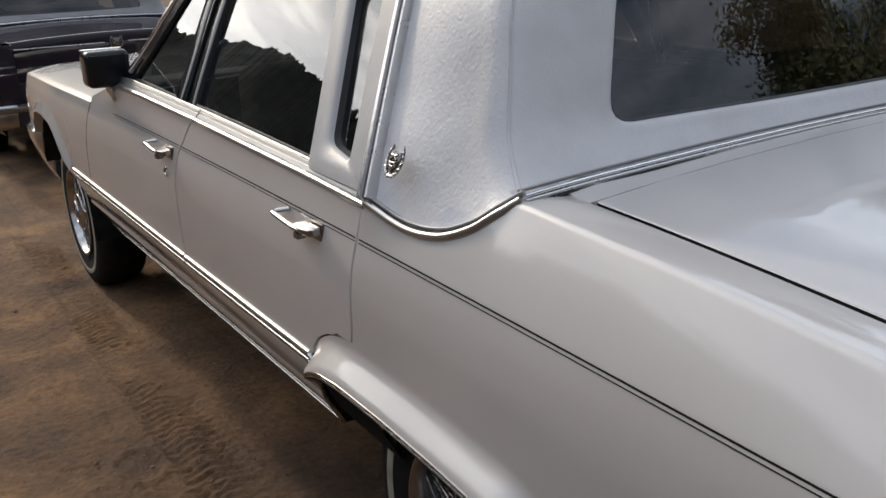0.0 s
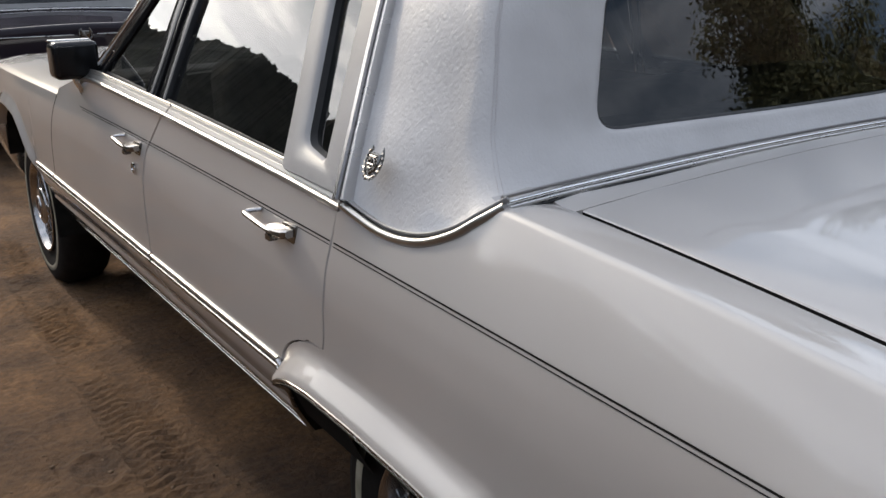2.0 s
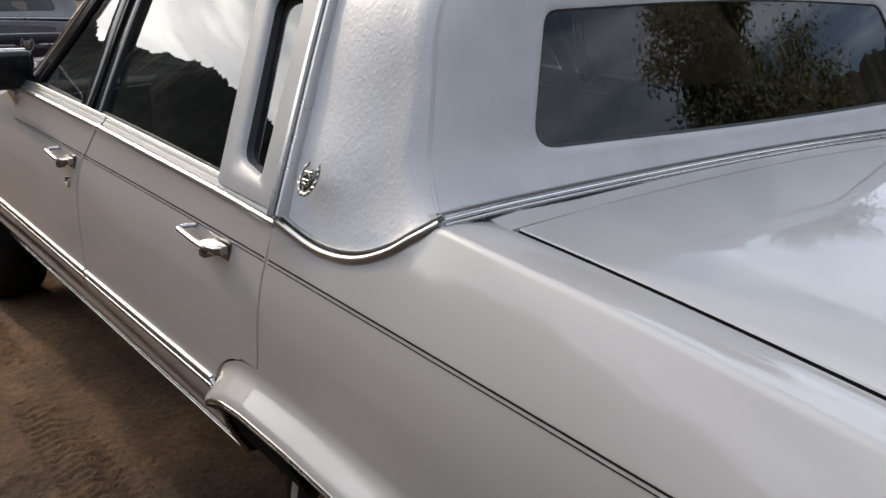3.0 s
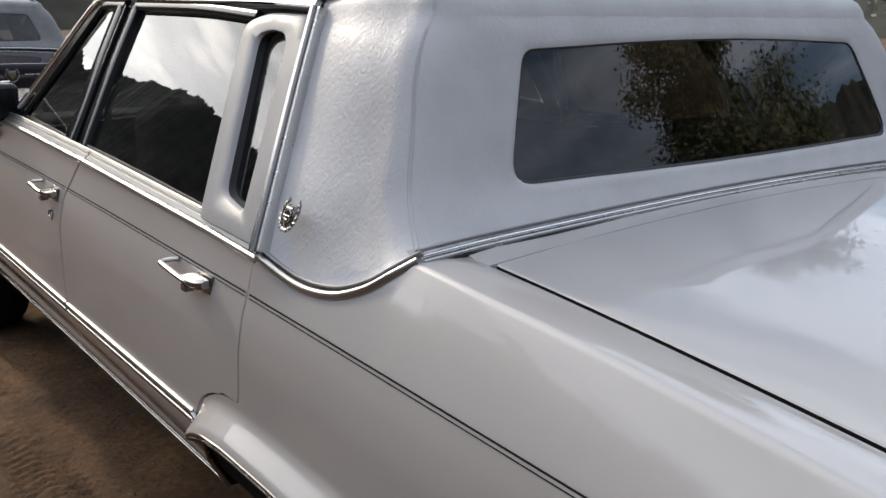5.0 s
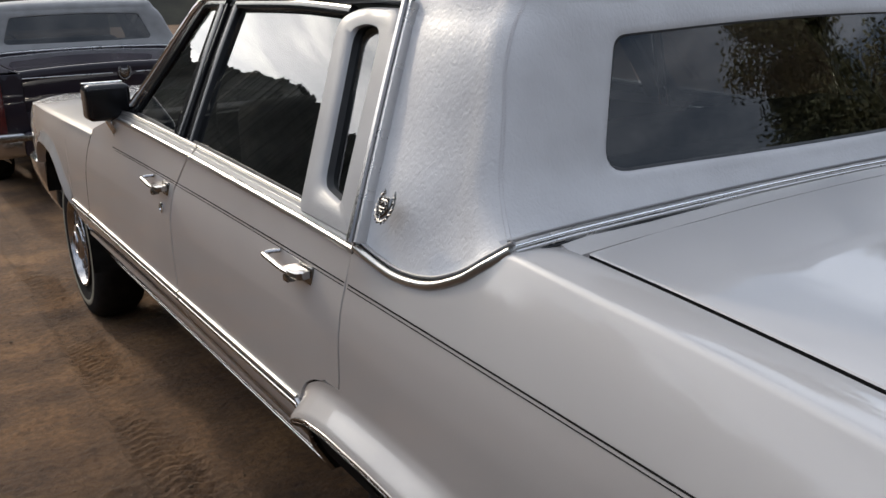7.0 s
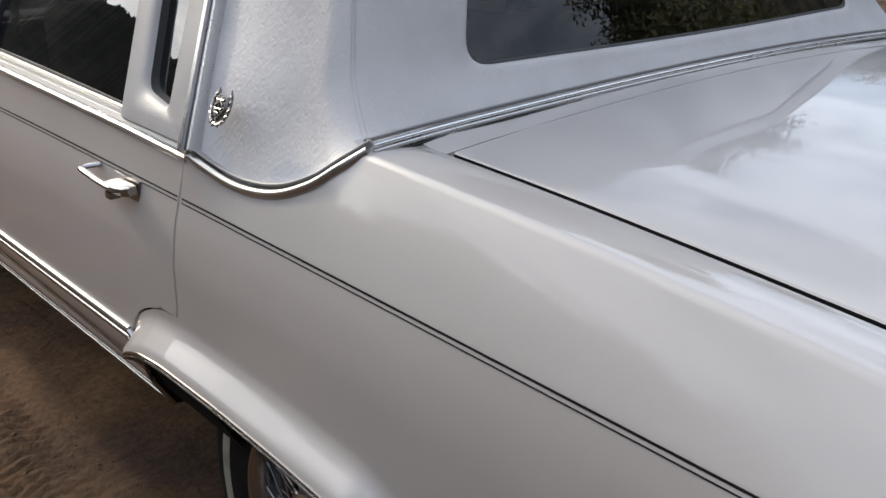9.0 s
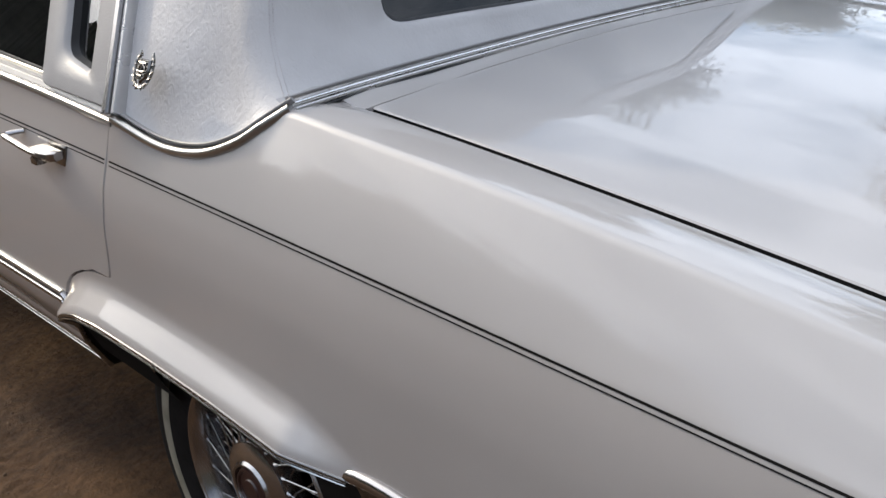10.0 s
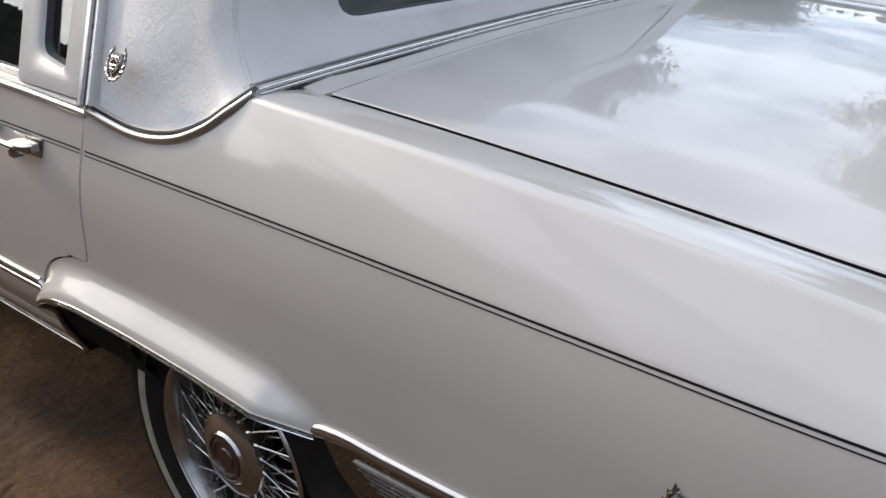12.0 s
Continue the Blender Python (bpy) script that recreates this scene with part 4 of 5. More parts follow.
        # roof
        drip = smooth_path([(-p[2] - 0.001, p[0] - 0.002, p[1]) for p in DRIP[:-2]] + [(-0.8595, -0.104, 0.9670), (-0.837, -0.138, 0.992)], 40)
        part("roof_moulding", side(sweep(drip, half_round(0.016, 0.010, 9), [(-1, 0, 0.25)] * 40), s), DULL, car, "rounded chrome moulding round the vinyl roof")
        bead = [p + Vector((0.004, 0, 0.0120)) for p in drip]
        part("roof_bead", side(sweep(bead, half_round(0.006, 0.006, 7), (-1, 0, 0.5)), s), roof_plain, car, "thin grey welt above the moulding")
        # side glass and frames
        vent, hole, lip = vent_frame()
        part("vent_surround", side(vent, s), roof_plain, rd, "padded silver surround of a slim fixed window")
        part("vent_seal", side(lip, s), BLACK, rd, "black rubber lip of the slim window")
        part("vent_glass", side((hole, [tuple(range(len(hole)))]), s), GLASS, rd)
        part("door_glass", side(pane([(0.425, 0.950), (1.205, 0.955), (1.300, 1.335), (0.60, 1.325)], -0.003), s), GLASS, rd)
        part("door_glass", side(([on_glass(y, z, 0.005 - 0.01 * (z - 0.97)) for y, z in ((1.40, 0.965), (1.86, 0.975), (1.60, 1.315), (1.57, 1.335), (1.42, 1.335))], [(0, 1, 2, 3, 4)]), s), GLASS, fd)
        part("window_post", side(frame_strip([(1.225, 0.958), (1.255, 1.06), (1.285, 1.20), (1.300, 1.335)], 0.050, 0.008), s), GLOSS_BLACK, rd, "gloss black window post")
        part("window_post", side(frame_strip([(1.345, 0.965), (1.360, 1.06), (1.392, 1.20), (1.415, 1.335)], 0.060, 0.008), s), GLOSS_BLACK, fd, "gloss black window post")
        part("post_moulding", side(frame_strip([(1.285, 0.965), (1.305, 1.06), (1.338, 1.20), (1.357, 1.335)], 0.008, 0.010), s), GLOSS_BLACK, fd, "gloss black post moulding")
        part("upper_frame", side(frame_strip([(0.60, 1.318), (0.9, 1.332), (1.30, 1.336)], 0.026, 0.008), s), GLOSS_BLACK, rd)
        part("upper_frame", side(frame_strip([(1.38, 1.338), (1.54, 1.338), (1.585, 1.312), (1.69, 1.175), (1.845, 0.985)], 0.030, 0.008), s), GLOSS_BLACK, fd)
        part("drip_rail", side(frame_strip([(0.370, 1.338), (0.62, 1.346), (1.0, 1.350), (1.45, 1.354), (1.60, 1.345), (1.69, 1.26), (1.82, 1.11), (1.93, 0.995)], 0.016, 0.014), s), CHROME, car, "chrome drip rail")
        part("windscreen_pillar", side(frame_strip([(1.57, 1.350), (1.66, 1.27), (1.79, 1.11), (1.905, 0.985)], 0.070, 0.006), s), GLOSS_BLACK, car)
        part("pillar_moulding", side(frame_strip([(0.219, 0.936), (0.262, 1.05), (0.315, 1.19), (0.364, 1.330)], 0.013, 0.022), s), AGED, car, "chrome moulding along the vinyl roof's edge")
        part("pillar_bead", side(frame_strip([(0.205, 0.940), (0.248, 1.05), (0.301, 1.19), (0.350, 1.330)], 0.010, 0.016), s), STEEL, car)
        part("glass_seal", side(frame_strip([(0.455, 0.9665), (0.85, 0.9835), (1.21, 0.9965)], 0.010, 0.006, 0.002), s), BLACK, rd)
        part("glass_seal", side(frame_strip([(1.38, 1.0005), (1.70, 1.0135), (1.86, 1.016)], 0.010, 0.006, 0.002), s), BLACK, fd)
        # pale trim inside the far windows, seen through the rear window
        if rich and s > 0:
            for a, b, w in (((0.79, 1.213, 0.95), (0.745, 1.218, 1.20), 0.004), ((0.79, 1.176, 0.95), (0.745, 1.180, 1.20), 0.003), ((0.845, 1.13, 0.944), (0.850, 0.72, 0.940), 0.004), ((0.800, 0.505, 1.03), (0.690, 0.517, 1.26), 0.007)):
                part("inner_trim", rod(a, b, w * 1.5, 8), CHROME, car, "pale inner window trim")
        # wheels
        wheel((s * 0.872, 0.0, 0.336), s, car, near)
        wheel((s * 0.872, 3.086, 0.336), s, car, near)
        # mirror
        mir = part("door_mirror", side(plain(box(-0.990, -0.852, 1.888, 1.985, 0.993, 1.108, 0.020, 4)), s), GLOSS_BLACK, fd, "square black door mirror")
        part("mirror_rim", side(plain(box(-0.985, -0.858, 1.962, 1.990, 1.105, 1.111, 0.003)), s), CHROME, mir, "chrome edge of the mirror")
        part("mirror_stalk", side(sweep(smooth_path([(-0.893, 1.93, 0.935), (-0.905, 1.93, 0.965), (-0.915, 1.935, 0.985), (-0.918, 1.94, 1.005)], 12), [(0.016 * math.cos(a), 0.016 * math.sin(a)) for a in steps(0, 5.5, 10)], (-0.9, 0, 0.1)), s), CHROME, mir, "chrome mirror stalk")
        part("mirror_glass", side(plain(box(-0.978, -0.864, 1.8845, 1.890, 1.006, 1.095, 0.002)), s), GLOSS_BLACK, mir)
        if near:
            wreath((-0.883, 0.143, 1.013), radians(26), s, car, "emblem", 0.0245)
            part("stitching", side(stitches(25.8), s), STITCH, car, "double row of pale stitching")
            wreath((-0.9425, -0.898, 0.690), radians(2), s, car, "wing_badge", 0.030)
        # tail lamps in the wing ends
        tail = at(REAR_Y, GAP_Z) - 0.035
        lamp = plain(box(-0.885, -0.825, REAR_Y - 0.035, REAR_Y + 0.02, 0.50, tail - 0.012, 0.010))
        tl = part("tail_lamp", side(lamp, s), LAMP_RED, car, "tall narrow red tail lamp")
        part("lamp_bezel", side(plain(box(-0.893, -0.817, REAR_Y - 0.020, REAR_Y + 0.03, 0.492, tail - 0.004, 0.010)), s), BADGE if rich else body, tl)
        part("wing_cap", side(plain(box(-0.900, -0.685, REAR_Y - 0.012, REAR_Y + 0.02, 0.50, tail + 0.026, 0.012)), s), body, car)
        part("bumper_end", side(plain(box(-0.935, -0.72, REAR_Y - 0.10, REAR_Y + 0.16, 0.36, 0.53, 0.03, 3)), s), AGED, car)
        corner = [[(-w + dx, y, z) for y, dx in ((3.56, 0.05), (3.565, 0.004), (3.58, 0.0), (3.70, 0.0), (3.82, 0.012), (3.92, 0.05), (3.96, 0.14))] for z, w in ((0.665, 0.86), (0.660, 0.915), (0.645, 0.930), (0.60, 0.928), (0.56, 0.915), (0.50, 0.895), (0.44, 0.868), (0.38, 0.838), (0.35, 0.80))]
        part("front_bumper_end", side(grid(corner), s), CHROME, car, "chrome front bumper end")
    lid = part("trunk_lid", trunk_lid(), body, car)
    part("rear_cowl", cowl_strip(), body, car)
    part("vinyl_roof", vinyl_roof(), roof, car, "padded grained vinyl roof skin round the rear window", 60)
    part("roof_top", roof_top(), roof_plain, car)
    part("rear_window", glass_back(), GLASS, car, "small tinted rear window")
    seal = [[(x, back_y(x, z) + 0.0035, z) for x, z in window_ring(-0.0005)], [(x, back_y(x, z) + 0.006, z) for x, z in window_ring(-0.004)], [(x, back_y(x, z) + 0.013, z) for x, z in window_ring(-0.005)]]
    part("window_seal", grid(seal, close=True), BLACK, car, "thin black window seal")
    rise = lambda x: max(0.0, (abs(x) - 0.72) / 0.11)
    strip = smooth_path([(x, -0.122 - 0.012 * (1 - (x / 0.826) ** 2) - 0.016 * rise(x), base_z(x) - 0.001 + 0.004 * rise(x)) for x in steps(-0.834, 0.834, 17)], 60)
    bm_low = part("back_moulding", sweep([p + Vector((0, -0.004, -0.002)) for p in strip], half_round(0.0065, 0.0045, 9), (0, -0.6, 0.8)), STEEL, car, "double chrome moulding under the rear window")
    part("upper_bead", sweep([p + Vector((0, 0.0035, 0.0035)) for p in strip], half_round(0.0075, 0.0045, 9), (0, -0.6, 0.8)), CHROME, bm_low)
    # black line put in for the shadow under the double moulding
    part("gap_shadow_line", sweep([p + Vector((0, -0.0080, -0.0055)) for p in strip], half_round(0.003, 0.0015, 5), (0, -0.6, 0.8)), BLACK, bm_low)
    part("welt", sweep([p + Vector((0, 0.012, 0.0115)) for p in strip], half_round(0.0045, 0.003, 7), (0, -0.75, 0.65)), roof_plain, bm_low, "thin grey welt")
    # front
    rows = []
    for y in steps(2.10, FRONT_Y, 18):
        rows.append([(x, y, at(y, STRIPE_Z) + 0.035 + 0.03 * (1 - (x / 0.74) ** 2) - 0.10 * max(0, y - 3.75)) for x in steps(-0.738, 0.738, 21)])
    part("bonnet", flipped(grid(rows)), body, car)
    part("grille", plain(box(-0.70, 0.70, FRONT_Y - 0.05, FRONT_Y, 0.55, 0.88, 0.02)), CHROME, car)
    part("front_bumper", plain(box(-0.74, 0.74, 3.86, 3.97, 0.47, 0.62, 0.03)), CHROME, car)
    part("windscreen", grid([[(x, 1.64, 1.375) for x in steps(-0.62, 0.62, 9)], [(x, 2.20, 0.985) for x in steps(-0.76, 0.76, 9)]]), GLASS, car)
    # rear end
    part("rear_panel", plain(box(-0.80, 0.80, REAR_Y - 0.002, REAR_Y + 0.04, 0.50, 0.66, 0.01)), body, car)
    part("rear_bumper", plain(box(-0.74, 0.74, REAR_Y - 0.12, REAR_Y + 0.06, 0.36, 0.53, 0.03, 3)), AGED if rich else body, car, "rear bumper")
    if not rich:
        part("bumper_strip", plain(box(-0.94, 0.94, REAR_Y - 0.128, REAR_Y - 0.112, 0.475, 0.515, 0.005)), BADGE, car, "chrome strip along the dark bumper")
    # floor and cabin
    part("underbody", plain(box(-0.58, 0.58, REAR_Y + 0.1, 3.7, 0.24, 0.36, 0.02)), INSIDE, car)
    part("bulkhead", plain(box(-0.80, 0.80, -0.62, -0.58, 0.3, 0.86)), INSIDE, car)
    part("parcel_shelf", plain(box(-0.66, 0.66, -0.04, 0.30, 0.985, 1.010, 0.006)), SEAT, car)
    for y in (0.42, 1.50):
        part("bench_seat", plain(box(-0.66, 0.66, y, y + 0.52, 0.45, 0.64, 0.05, 3)), SEAT, car)
        part("seat_back", plain(box(-0.64, 0.64, y - 0.14, y + 0.06, 0.60, 1.06, 0.05, 3)), SEAT, car)
    part("dashboard", plain(box(-0.70, 0.70, 2.14, 2.42, 0.72, 0.97, 0.04, 3)), SEAT, car)
    ringpts = [Vector((-0.36 + 0.19 * math.cos(a), 2.02 + 0.07 * math.sin(a), 0.94 + 0.18 * math.sin(a))) for a in steps(0, 2 * math.pi, 33)]
    part("steering_wheel", sweep(ringpts, [(0.012 * math.cos(a), 0.012 * math.sin(a)) for a in steps(0, 5.5, 8)], (0, -1, 0.4)), BLACK, car)
    car.matrix_world = at_pose
    return car


sedan("silver four-door sedan with padded vinyl roof, parked on bare dirt", SILVER, VINYL, VINYL_PLAIN, pose(0, 0, 0))


# the second car has a higher, flatter tail
GAP_Z[:] = [(-1.6, 0.922), (-1.2, 0.938), (-0.9, 0.950), (-0.5, 0.966), (-0.178, 0.977), (-0.1, 0.983)]
CREASE_Z[:] = [(-1.6, 0.926), (-1.2, 0.942), (-0.9, 0.954), (-0.5, 0.970), (-0.183, 0.979), (-0.125, 0.988)]
STRIPE_Z[:] = [(-1.6, 0.835), (-0.6, 0.850), (0.24, 0.866), (1.21, 0.894), (2.25, 0.914), (4.1, 0.925)]
purple = sedan("dark purple sedan with a pale vinyl roof on bare dirt", PURPLE, VINYL_GREY, VINYL_GREY, pose(0.05, 7.25, 0.0), rich=False)
wreath((0, REAR_Y + 0.002, 0.878), 0, -1, purple, "lid_badge", 0.044, Vector((0, -1, 0)), Vector((-1, 0, 0)))
_line = [Vector((x, REAR_Y + 0.006, 0.880)) for x in steps(-0.70, -0.08, 8)]
for _s in (-1, 1):
    part("lid_trim", side(sweep(_line, half_round(0.008, 0.004, 7), (0, -1, 0)), _s), STEEL, purple, "thin bright trim line across the lid")



# ---- ground ----
def ground():
    def spread(a, b, fine, n, far):
        mid = np.arange(a, b + fine / 2, fine).tolist()
        out = [b + (far - b) * (k / n) ** 3 for k in range(1, n + 1)]
        return [a - (v - b) for v in reversed(out)] + mid + out
    xs, ys = spread(-2.4, -0.5, 0.014, 26, 420.0), spread(0.2, 4.2, 0.009, 26, 420.0)
    verts = []
    for y in ys:
        for x in xs:
            z = 0.0
            if -3.5 < x < 1.5 and -2 < y < 8:
                z = 0.010 * noise.noise((x * 2.2, y * 2.2, 0)) + 0.006 * noise.noise((x * 7, y * 7, 3)) + 0.0042 * noise.noise((x * 22, y * 22, 5)) + 0.0032 * noise.noise((x * 55, y * 55, 8))
                # pressed tyre tracks with a tread pattern, beside the car
                for cx, wide, lean in ((-0.97, 0.095, 0.008), (-1.66, 0.11, 0.02)):
                    u = x - (cx + lean * (y - 1.6))
                    if abs(u) < wide:
                        edge = min(1.0, (wide - abs(u)) / 0.03)
                        worn = min(1.0, max(0.0, 0.55 + 1.3 * noise.noise((x * 4.0, y * 2.2, 9))))
                        tread = 0.0042 * (1 if math.sin(2 * math.pi * (y * 25 + abs(u) * 15)) > 0 else -1) * worn
                        z += edge * (-0.006 + tread)
                    elif abs(u) < wide + 0.05:
                        z += 0.006 * (1 - (abs(u) - wide) / 0.05)
                # an oval print
                e = math.hypot((x + 1.139) / 0.075, (y - 1.288) / 0.11)
                z += 0.010 * math.exp(-((e - 1) / 0.16) ** 2) - 0.004 * math.exp(-(e / 0.8) ** 4)
            verts.append((x, y, z - 0.004))
    n, faces = len(xs), []
    for j in range(len(ys) - 1):
        for i in range(n - 1):
            faces.append((j * n + i, j * n + i + 1, (j + 1) * n + i + 1, (j + 1) * n + i))
    return verts, faces


DIRT = material("dry_dirt", (0.2, 0.15, 0.11), 0.95)
_ramp = vary_colour(DIRT, (0.066, 0.034, 0.0155), (0.195, 0.101, 0.040), 2.6, 9.0, 0.32, 0.66)
# shade painted into the dirt: darker towards the rear wheel, edge broken by noise
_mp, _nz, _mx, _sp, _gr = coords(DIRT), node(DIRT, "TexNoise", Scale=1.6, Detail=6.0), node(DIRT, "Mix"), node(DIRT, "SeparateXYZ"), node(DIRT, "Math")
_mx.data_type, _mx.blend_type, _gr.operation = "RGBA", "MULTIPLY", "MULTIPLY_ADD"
_shade = node(DIRT, "ValToRGB")
_shade.color_ramp.elements[0].position, _shade.color_ramp.elements[1].position = 0.40, 0.72
_shade.color_ramp.elements[0].color, _shade.color_ramp.elements[1].color = (0.52, 0.51, 0.51, 1), (1, 1, 1, 1)
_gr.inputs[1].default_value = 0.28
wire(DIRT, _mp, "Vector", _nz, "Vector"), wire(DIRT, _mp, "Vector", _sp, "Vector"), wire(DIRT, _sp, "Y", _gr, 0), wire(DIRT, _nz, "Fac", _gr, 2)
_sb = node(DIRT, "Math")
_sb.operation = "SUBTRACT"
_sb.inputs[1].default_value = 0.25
wire(DIRT, _gr, "Value", _sb, 0), wire(DIRT, _sb, "Value", _shade, "Fac")
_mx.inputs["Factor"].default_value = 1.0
wire(DIRT, _ramp, "Color", _mx, "A"), wire(DIRT, _shade, "Color", _mx, "B"), wire(DIRT, _mx, "Result", bsdf(DIRT), "Base Color")
_grain, _gm, _gx = node(DIRT, "TexNoise", Scale=38.0, Detail=9.0, Roughness=0.65), node(DIRT, "MapRange"), node(DIRT, "Mix")
_gx.data_type, _gx.blend_type = "RGBA", "MULTIPLY"
_gx.inputs["Factor"].default_value = 1.0
_gm.inputs["From Min"].default_value, _gm.inputs["From Max"].default_value = 0.3, 0.7
_gm.inputs["To Min"].default_value, _gm.inputs["To Max"].default_value = 0.62, 1.38
wire(DIRT, _mp, "Vector", _grain, "Vector"), wire(DIRT, _grain, "Fac", _gm, "Value"), wire(DIRT, _mx, "Result", _gx, "A"), wire(DIRT, _gm, "Result", _gx, "B"), wire(DIRT, _gx, "Result", bsdf(DIRT), "Base Color")
_e = _ramp.color_ramp.elements.new(0.5)
_e.color = (0.121, 0.063, 0.0265, 1)
_b0 = bump(DIRT, 16.0, 0.35, 0.03, 6.0)
_b1 = bump(DIRT, 60.0, 0.6, 0.014, 8.0, before=_b0)
bump(DIRT, 320.0, 0.7, 0.005, 4.0, before=_b1)
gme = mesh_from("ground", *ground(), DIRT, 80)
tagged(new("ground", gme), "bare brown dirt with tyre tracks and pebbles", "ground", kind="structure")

STONE = material("pebble", (0.2, 0.17, 0.14), 0.9)
vary_colour(STONE, (0.075, 0.045, 0.026), (0.17, 0.11, 0.065), 30.0)


def pebbles(count):
    rng = random.Random(7)
    pieces = []
    for _ in range(count):
        x, y = rng.uniform(-2.6, -0.75), rng.uniform(0.2, 5.0)
        if rng.random() < 0.6:
            x, y = rng.uniform(-1.6, -0.8), 0.3 + 1.2 * rng.random() ** 1.5
        r = rng.uniform(0.002, 0.0045) if rng.random() < 0.93 else rng.uniform(0.005, 0.009)
        bm = bmesh.new()
        bmesh.ops.create_icosphere(bm, subdivisions=1, radius=r)
        for v in bm.verts:
            v.co = Vector((v.co.x * 1.25, v.co.y, v.co.z * 0.7)) * rng.uniform(0.8, 1.2) + Vector((x, y, r * 0.2))
        pieces.append(plain(bm))
    return join(*pieces)


tagged(new("pebbles", mesh_from("pebbles", *pebbles(260), STONE, 60)), "small loose pebbles scattered on the dirt", "pebbles", kind="stuff")

# ---- far hills and trees round the place ----
WOODS = material("wooded_slope", (0.03, 0.045, 0.02), 1.0)
vary_colour(WOODS, (0.020, 0.018, 0.011), (0.044, 0.040, 0.025), 0.35, 8.0)
BARK = material("bark", (0.09, 0.07, 0.055), 0.95)
vary_colour(BARK, (0.05, 0.04, 0.03), (0.14, 0.11, 0.09), 12.0, stretch=(1, 1, 0.2))
bump(BARK, 18.0, 0.8, 0.03, stretch=(1, 1, 0.2))
LEAF = material("leaf", (0.06, 0.085, 0.03), 0.6)
_oi, _lr = node(LEAF, "NewGeometry"), node(LEAF, "ValToRGB")
_lr.color_ramp.elements[0].color, _lr.color_ramp.elements[1].color = (0.035, 0.048, 0.020, 1), (0.20, 0.20, 0.10, 1)
wire(LEAF, _oi, "Random Per Island", _lr, "Fac"), wire(LEAF, _lr, "Color", bsdf(LEAF), "Base Color")


def hills():
    rows = []
    # finer where the side glass mirrors the ridge
    turns = [k * 0.2 for k in range(1680)] + [336 + k * 0.025 for k in range(640)] + [352 + k * 0.2 for k in range(40)]
    for k in range(13):
        row = []
        for az in turns:
            a = radians(az)
            elev = 11.0 + 2.5 * noise.noise((3 * math.cos(a), 3 * math.sin(a), 0.3))
            d0 = (az + 180) % 360 - 180
            slope = at(d0, [(-60, 14), (-25, 17.4), (-20, 17.0), (-18, 16.7), (-16.6, 16.0), (-15.4, 14.9), (-14, 14.0), (-12.4, 13.0), (-11.4, 13.4), (-10.6, 16.0), (-6, 16.0), (0, 15), (35, 14), (50, 10)])
            elev += (slope - elev) * (1.0 if abs(d0) < 40 else math.exp(-((abs(d0) - 40) / 15) ** 2))
            elev += 0.45 * math.exp(-((d0 + 15.4) / 0.3) ** 2)
            elev -= 5.5 * math.exp(-((d0 - 66) / 16) ** 4)
            elev += 3.4 * math.exp(-((d0 - 113) / 13) ** 4)
            calm = 0.35 if -21 < d0 < -8 else 1.0
            elev += calm * 0.5 * noise.noise((40 * math.cos(a), 40 * math.sin(a), 2.0)) + calm * 0.55 * noise.noise((130 * math.cos(a), 130 * math.sin(a), 5.0)) + 0.22 * noise.noise((420 * math.cos(a), 420 * math.sin(a), 7.0))
            # raised on the left, out of view, to dim the flank and mirror in it
            left = min(1.0, max(0.0, (-d0 - 29) / 6)) * min(1.0, max(0.0, (d0 + 110) / 12))
            elev += (18.5 + 2.0 * noise.noise((9 * math.cos(a), 9 * math.sin(a), 4.0)) + 1.0 * noise.noise((150 * math.cos(a), 150 * math.sin(a), 8.0)) + 2.0 * noise.noise((25 * math.cos(a), 25 * math.sin(a), 9.0)) + 2.2 * noise.noise((60 * math.cos(a), 60 * math.sin(a), 6.0)) - elev) * left
            # unseen rise behind, added to cut sky light on the roof's rear face
            back = min(1.0, max(0.0, (abs(d0) - 140) / 12))
            elev += (18.0 + 5 * noise.noise((5 * math.cos(a), 5 * math.sin(a), 1.0)) + 1.5 * noise.noise((45 * math.cos(a), 45 * math.sin(a), 3.0)) - elev) * back
            r = 62 + 5 * k
            z = r * math.tan(radians(elev)) * (k / 12) ** 0.8
            if 0 < k < 12:
                z += 1.6 * noise.noise((0.22 * r * math.sin(a), 0.22 * r * math.cos(a), 1.1)) + 0.9 * noise.noise((0.7 * r * math.sin(a), 0.7 * r * math.cos(a), 4.4))
            row.append((r * math.sin(a), r * math.cos(a), z - 0.3 * (k == 0)))
        rows.append(row)
    return flipped(grid(rows, close=True))


tagged(new("wooded_hills", mesh_from("wooded_hills", *hills(), WOODS, 80)), "dark wooded hills round the lot", "hills", kind="structure")


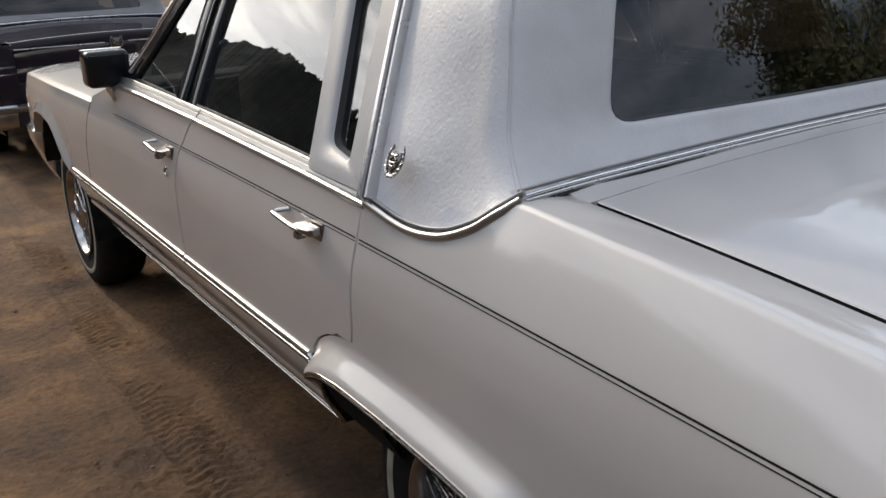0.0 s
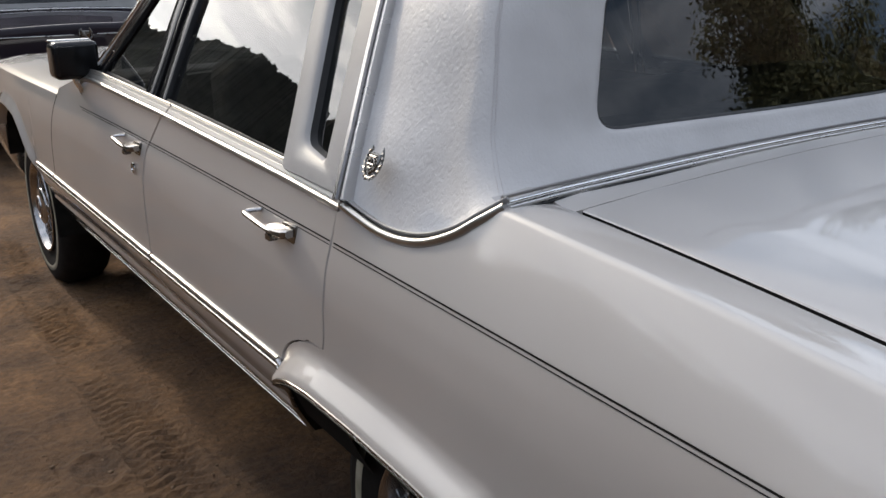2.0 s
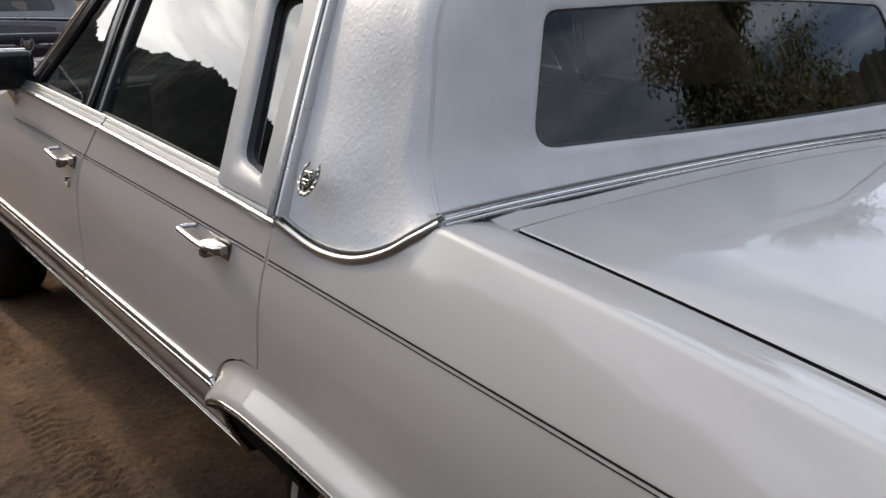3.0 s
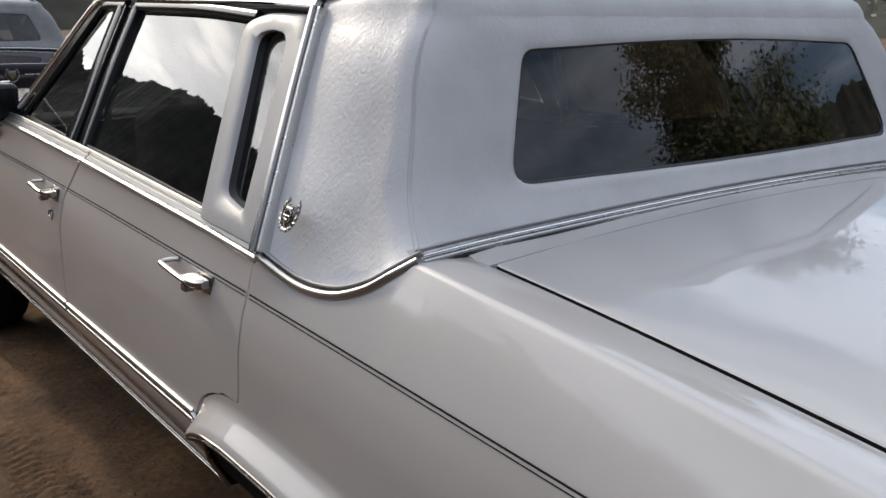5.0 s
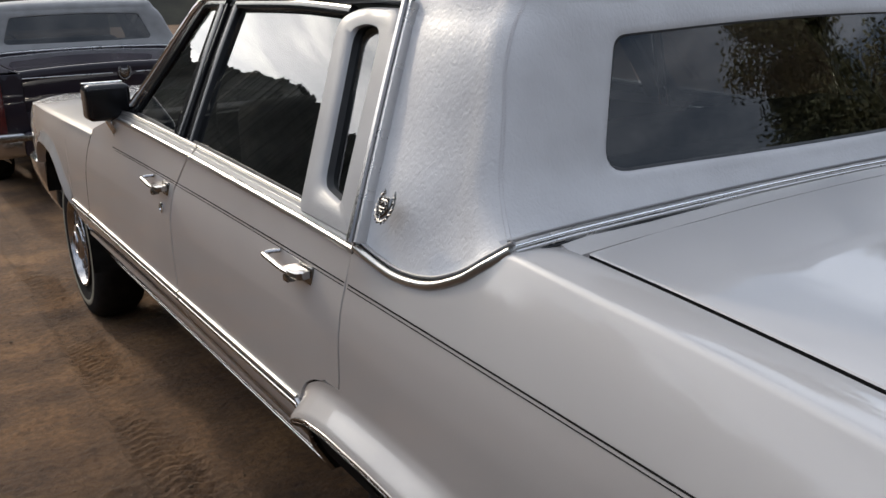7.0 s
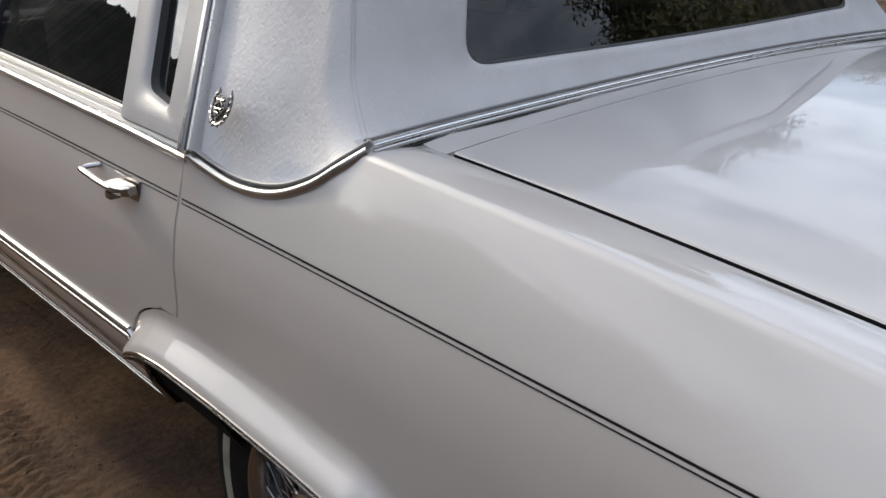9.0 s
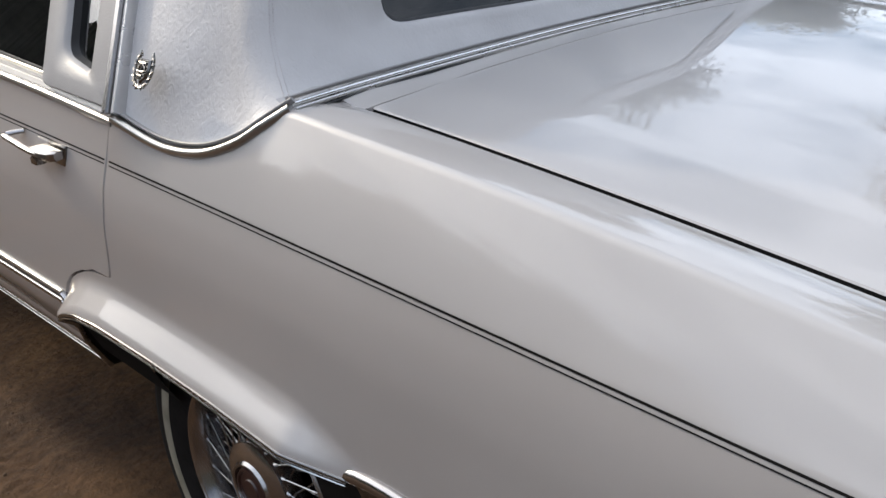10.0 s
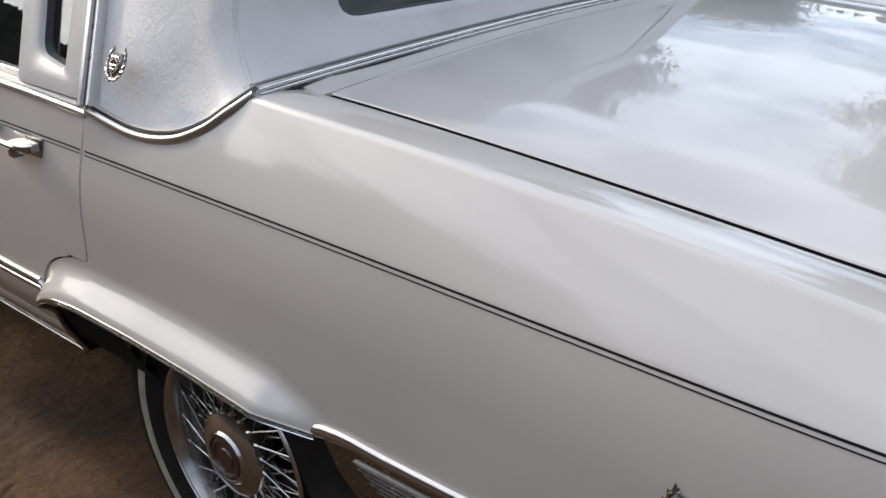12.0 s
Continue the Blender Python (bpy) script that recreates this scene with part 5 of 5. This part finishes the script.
def tree(x, y, h, spread, seed, leaves=5000, size=1.0, limb_count=26, low=0.22, puff=0.30):
    rng = random.Random(seed)
    t = thing("tree", "tall broadleaf tree with an open ragged crown", "tree", (x, y, 0), "trees beside the lot")
    limbs = [rod((0, 0, -0.05), (0.1, 0.05, h * 0.35), 0.16, 10, 0.12), rod((0.1, 0.05, h * 0.35), (0.0, 0.2, h * 0.85), 0.12, 10, 0.03)]
    tips = []
    for k in range(limb_count):
        z0 = h * rng.uniform(low, 0.82)
        a = rng.uniform(0, 2 * math.pi)
        reach = spread * rng.uniform(0.5, 1.0) * (1.15 - 0.6 * z0 / h)
        e = Vector((reach * math.cos(a), reach * math.sin(a), z0 + rng.uniform(0.0, 0.18) * h))
        limbs.append(rod((0.06, 0.08, z0), e, 0.045, 6, 0.010))
        for q in range(5):
            tips.append(Vector((0.06, 0.08, z0)).lerp(e, rng.uniform(0.35, 1.05)) + Vector((rng.gauss(0, puff), rng.gauss(0, puff), rng.gauss(0, puff * 0.8))))
    part("trunk", join(*limbs), BARK, t)
    verts, faces = [], []
    for k in range(leaves):
        c = rng.choice(tips) + Vector((rng.gauss(0, puff), rng.gauss(0, puff), rng.gauss(0, puff * 0.7)))
        u = Vector((rng.gauss(0, 1), rng.gauss(0, 1), rng.gauss(0, 1))).normalized()
        v = u.orthogonal().normalized()
        s = rng.uniform(0.04, 0.09) * size
        i = len(verts)
        verts += [c - u * s, c + v * s * 0.5, c + u * s, c - v * s * 0.5]
        faces.append((i, i + 1, i + 2, i + 3))
    part("crown", (verts, faces), LEAF, t)


# behind the car, seen in its rear window
tree(10.1, -6.45, 9.0, 1.75, 3, 64000, 0.62, 40, 0.2, 0.22)
tree(17.0, -9.5, 8.0, 3.0, 5, 7000)
tree(22.0, -8.0, 5.0, 2.6, 6)
# beyond the car, seen in the lid
tree(12.0, 7.6, 7.9, 2.4, 8, 70000, 0.85, 40, 0.22, 0.22)
tree(21.5, 9.4, 6.3, 1.5, 9, 16000, 1.3, 26, 0.15)
tree(22.1, 8.1, 6.0, 1.3, 12, 16000, 1.3, 26, 0.15)
tree(14.4, 0.6, 10.6, 2.3, 11, 80000, 0.85, 46, 0.42, 0.24)
# beside the lot, seen in the flank
for _k, (_az, _far, _h, _w) in enumerate(((-41, 25, 12.2, 2.0), (-47.5, 23, 13.0, 2.1), (-54, 26, 15.6, 2.3), (-60, 24, 14.6, 2.2), (-68, 26, 16.6, 2.6), (-79, 25, 15.0, 2.6))):
    tree(-0.9 + _far * math.sin(radians(_az)), -0.5 + _far * math.cos(radians(_az)), _h, _w, 20 + _k, 9000, 2.2, 24, 0.3, 0.4)
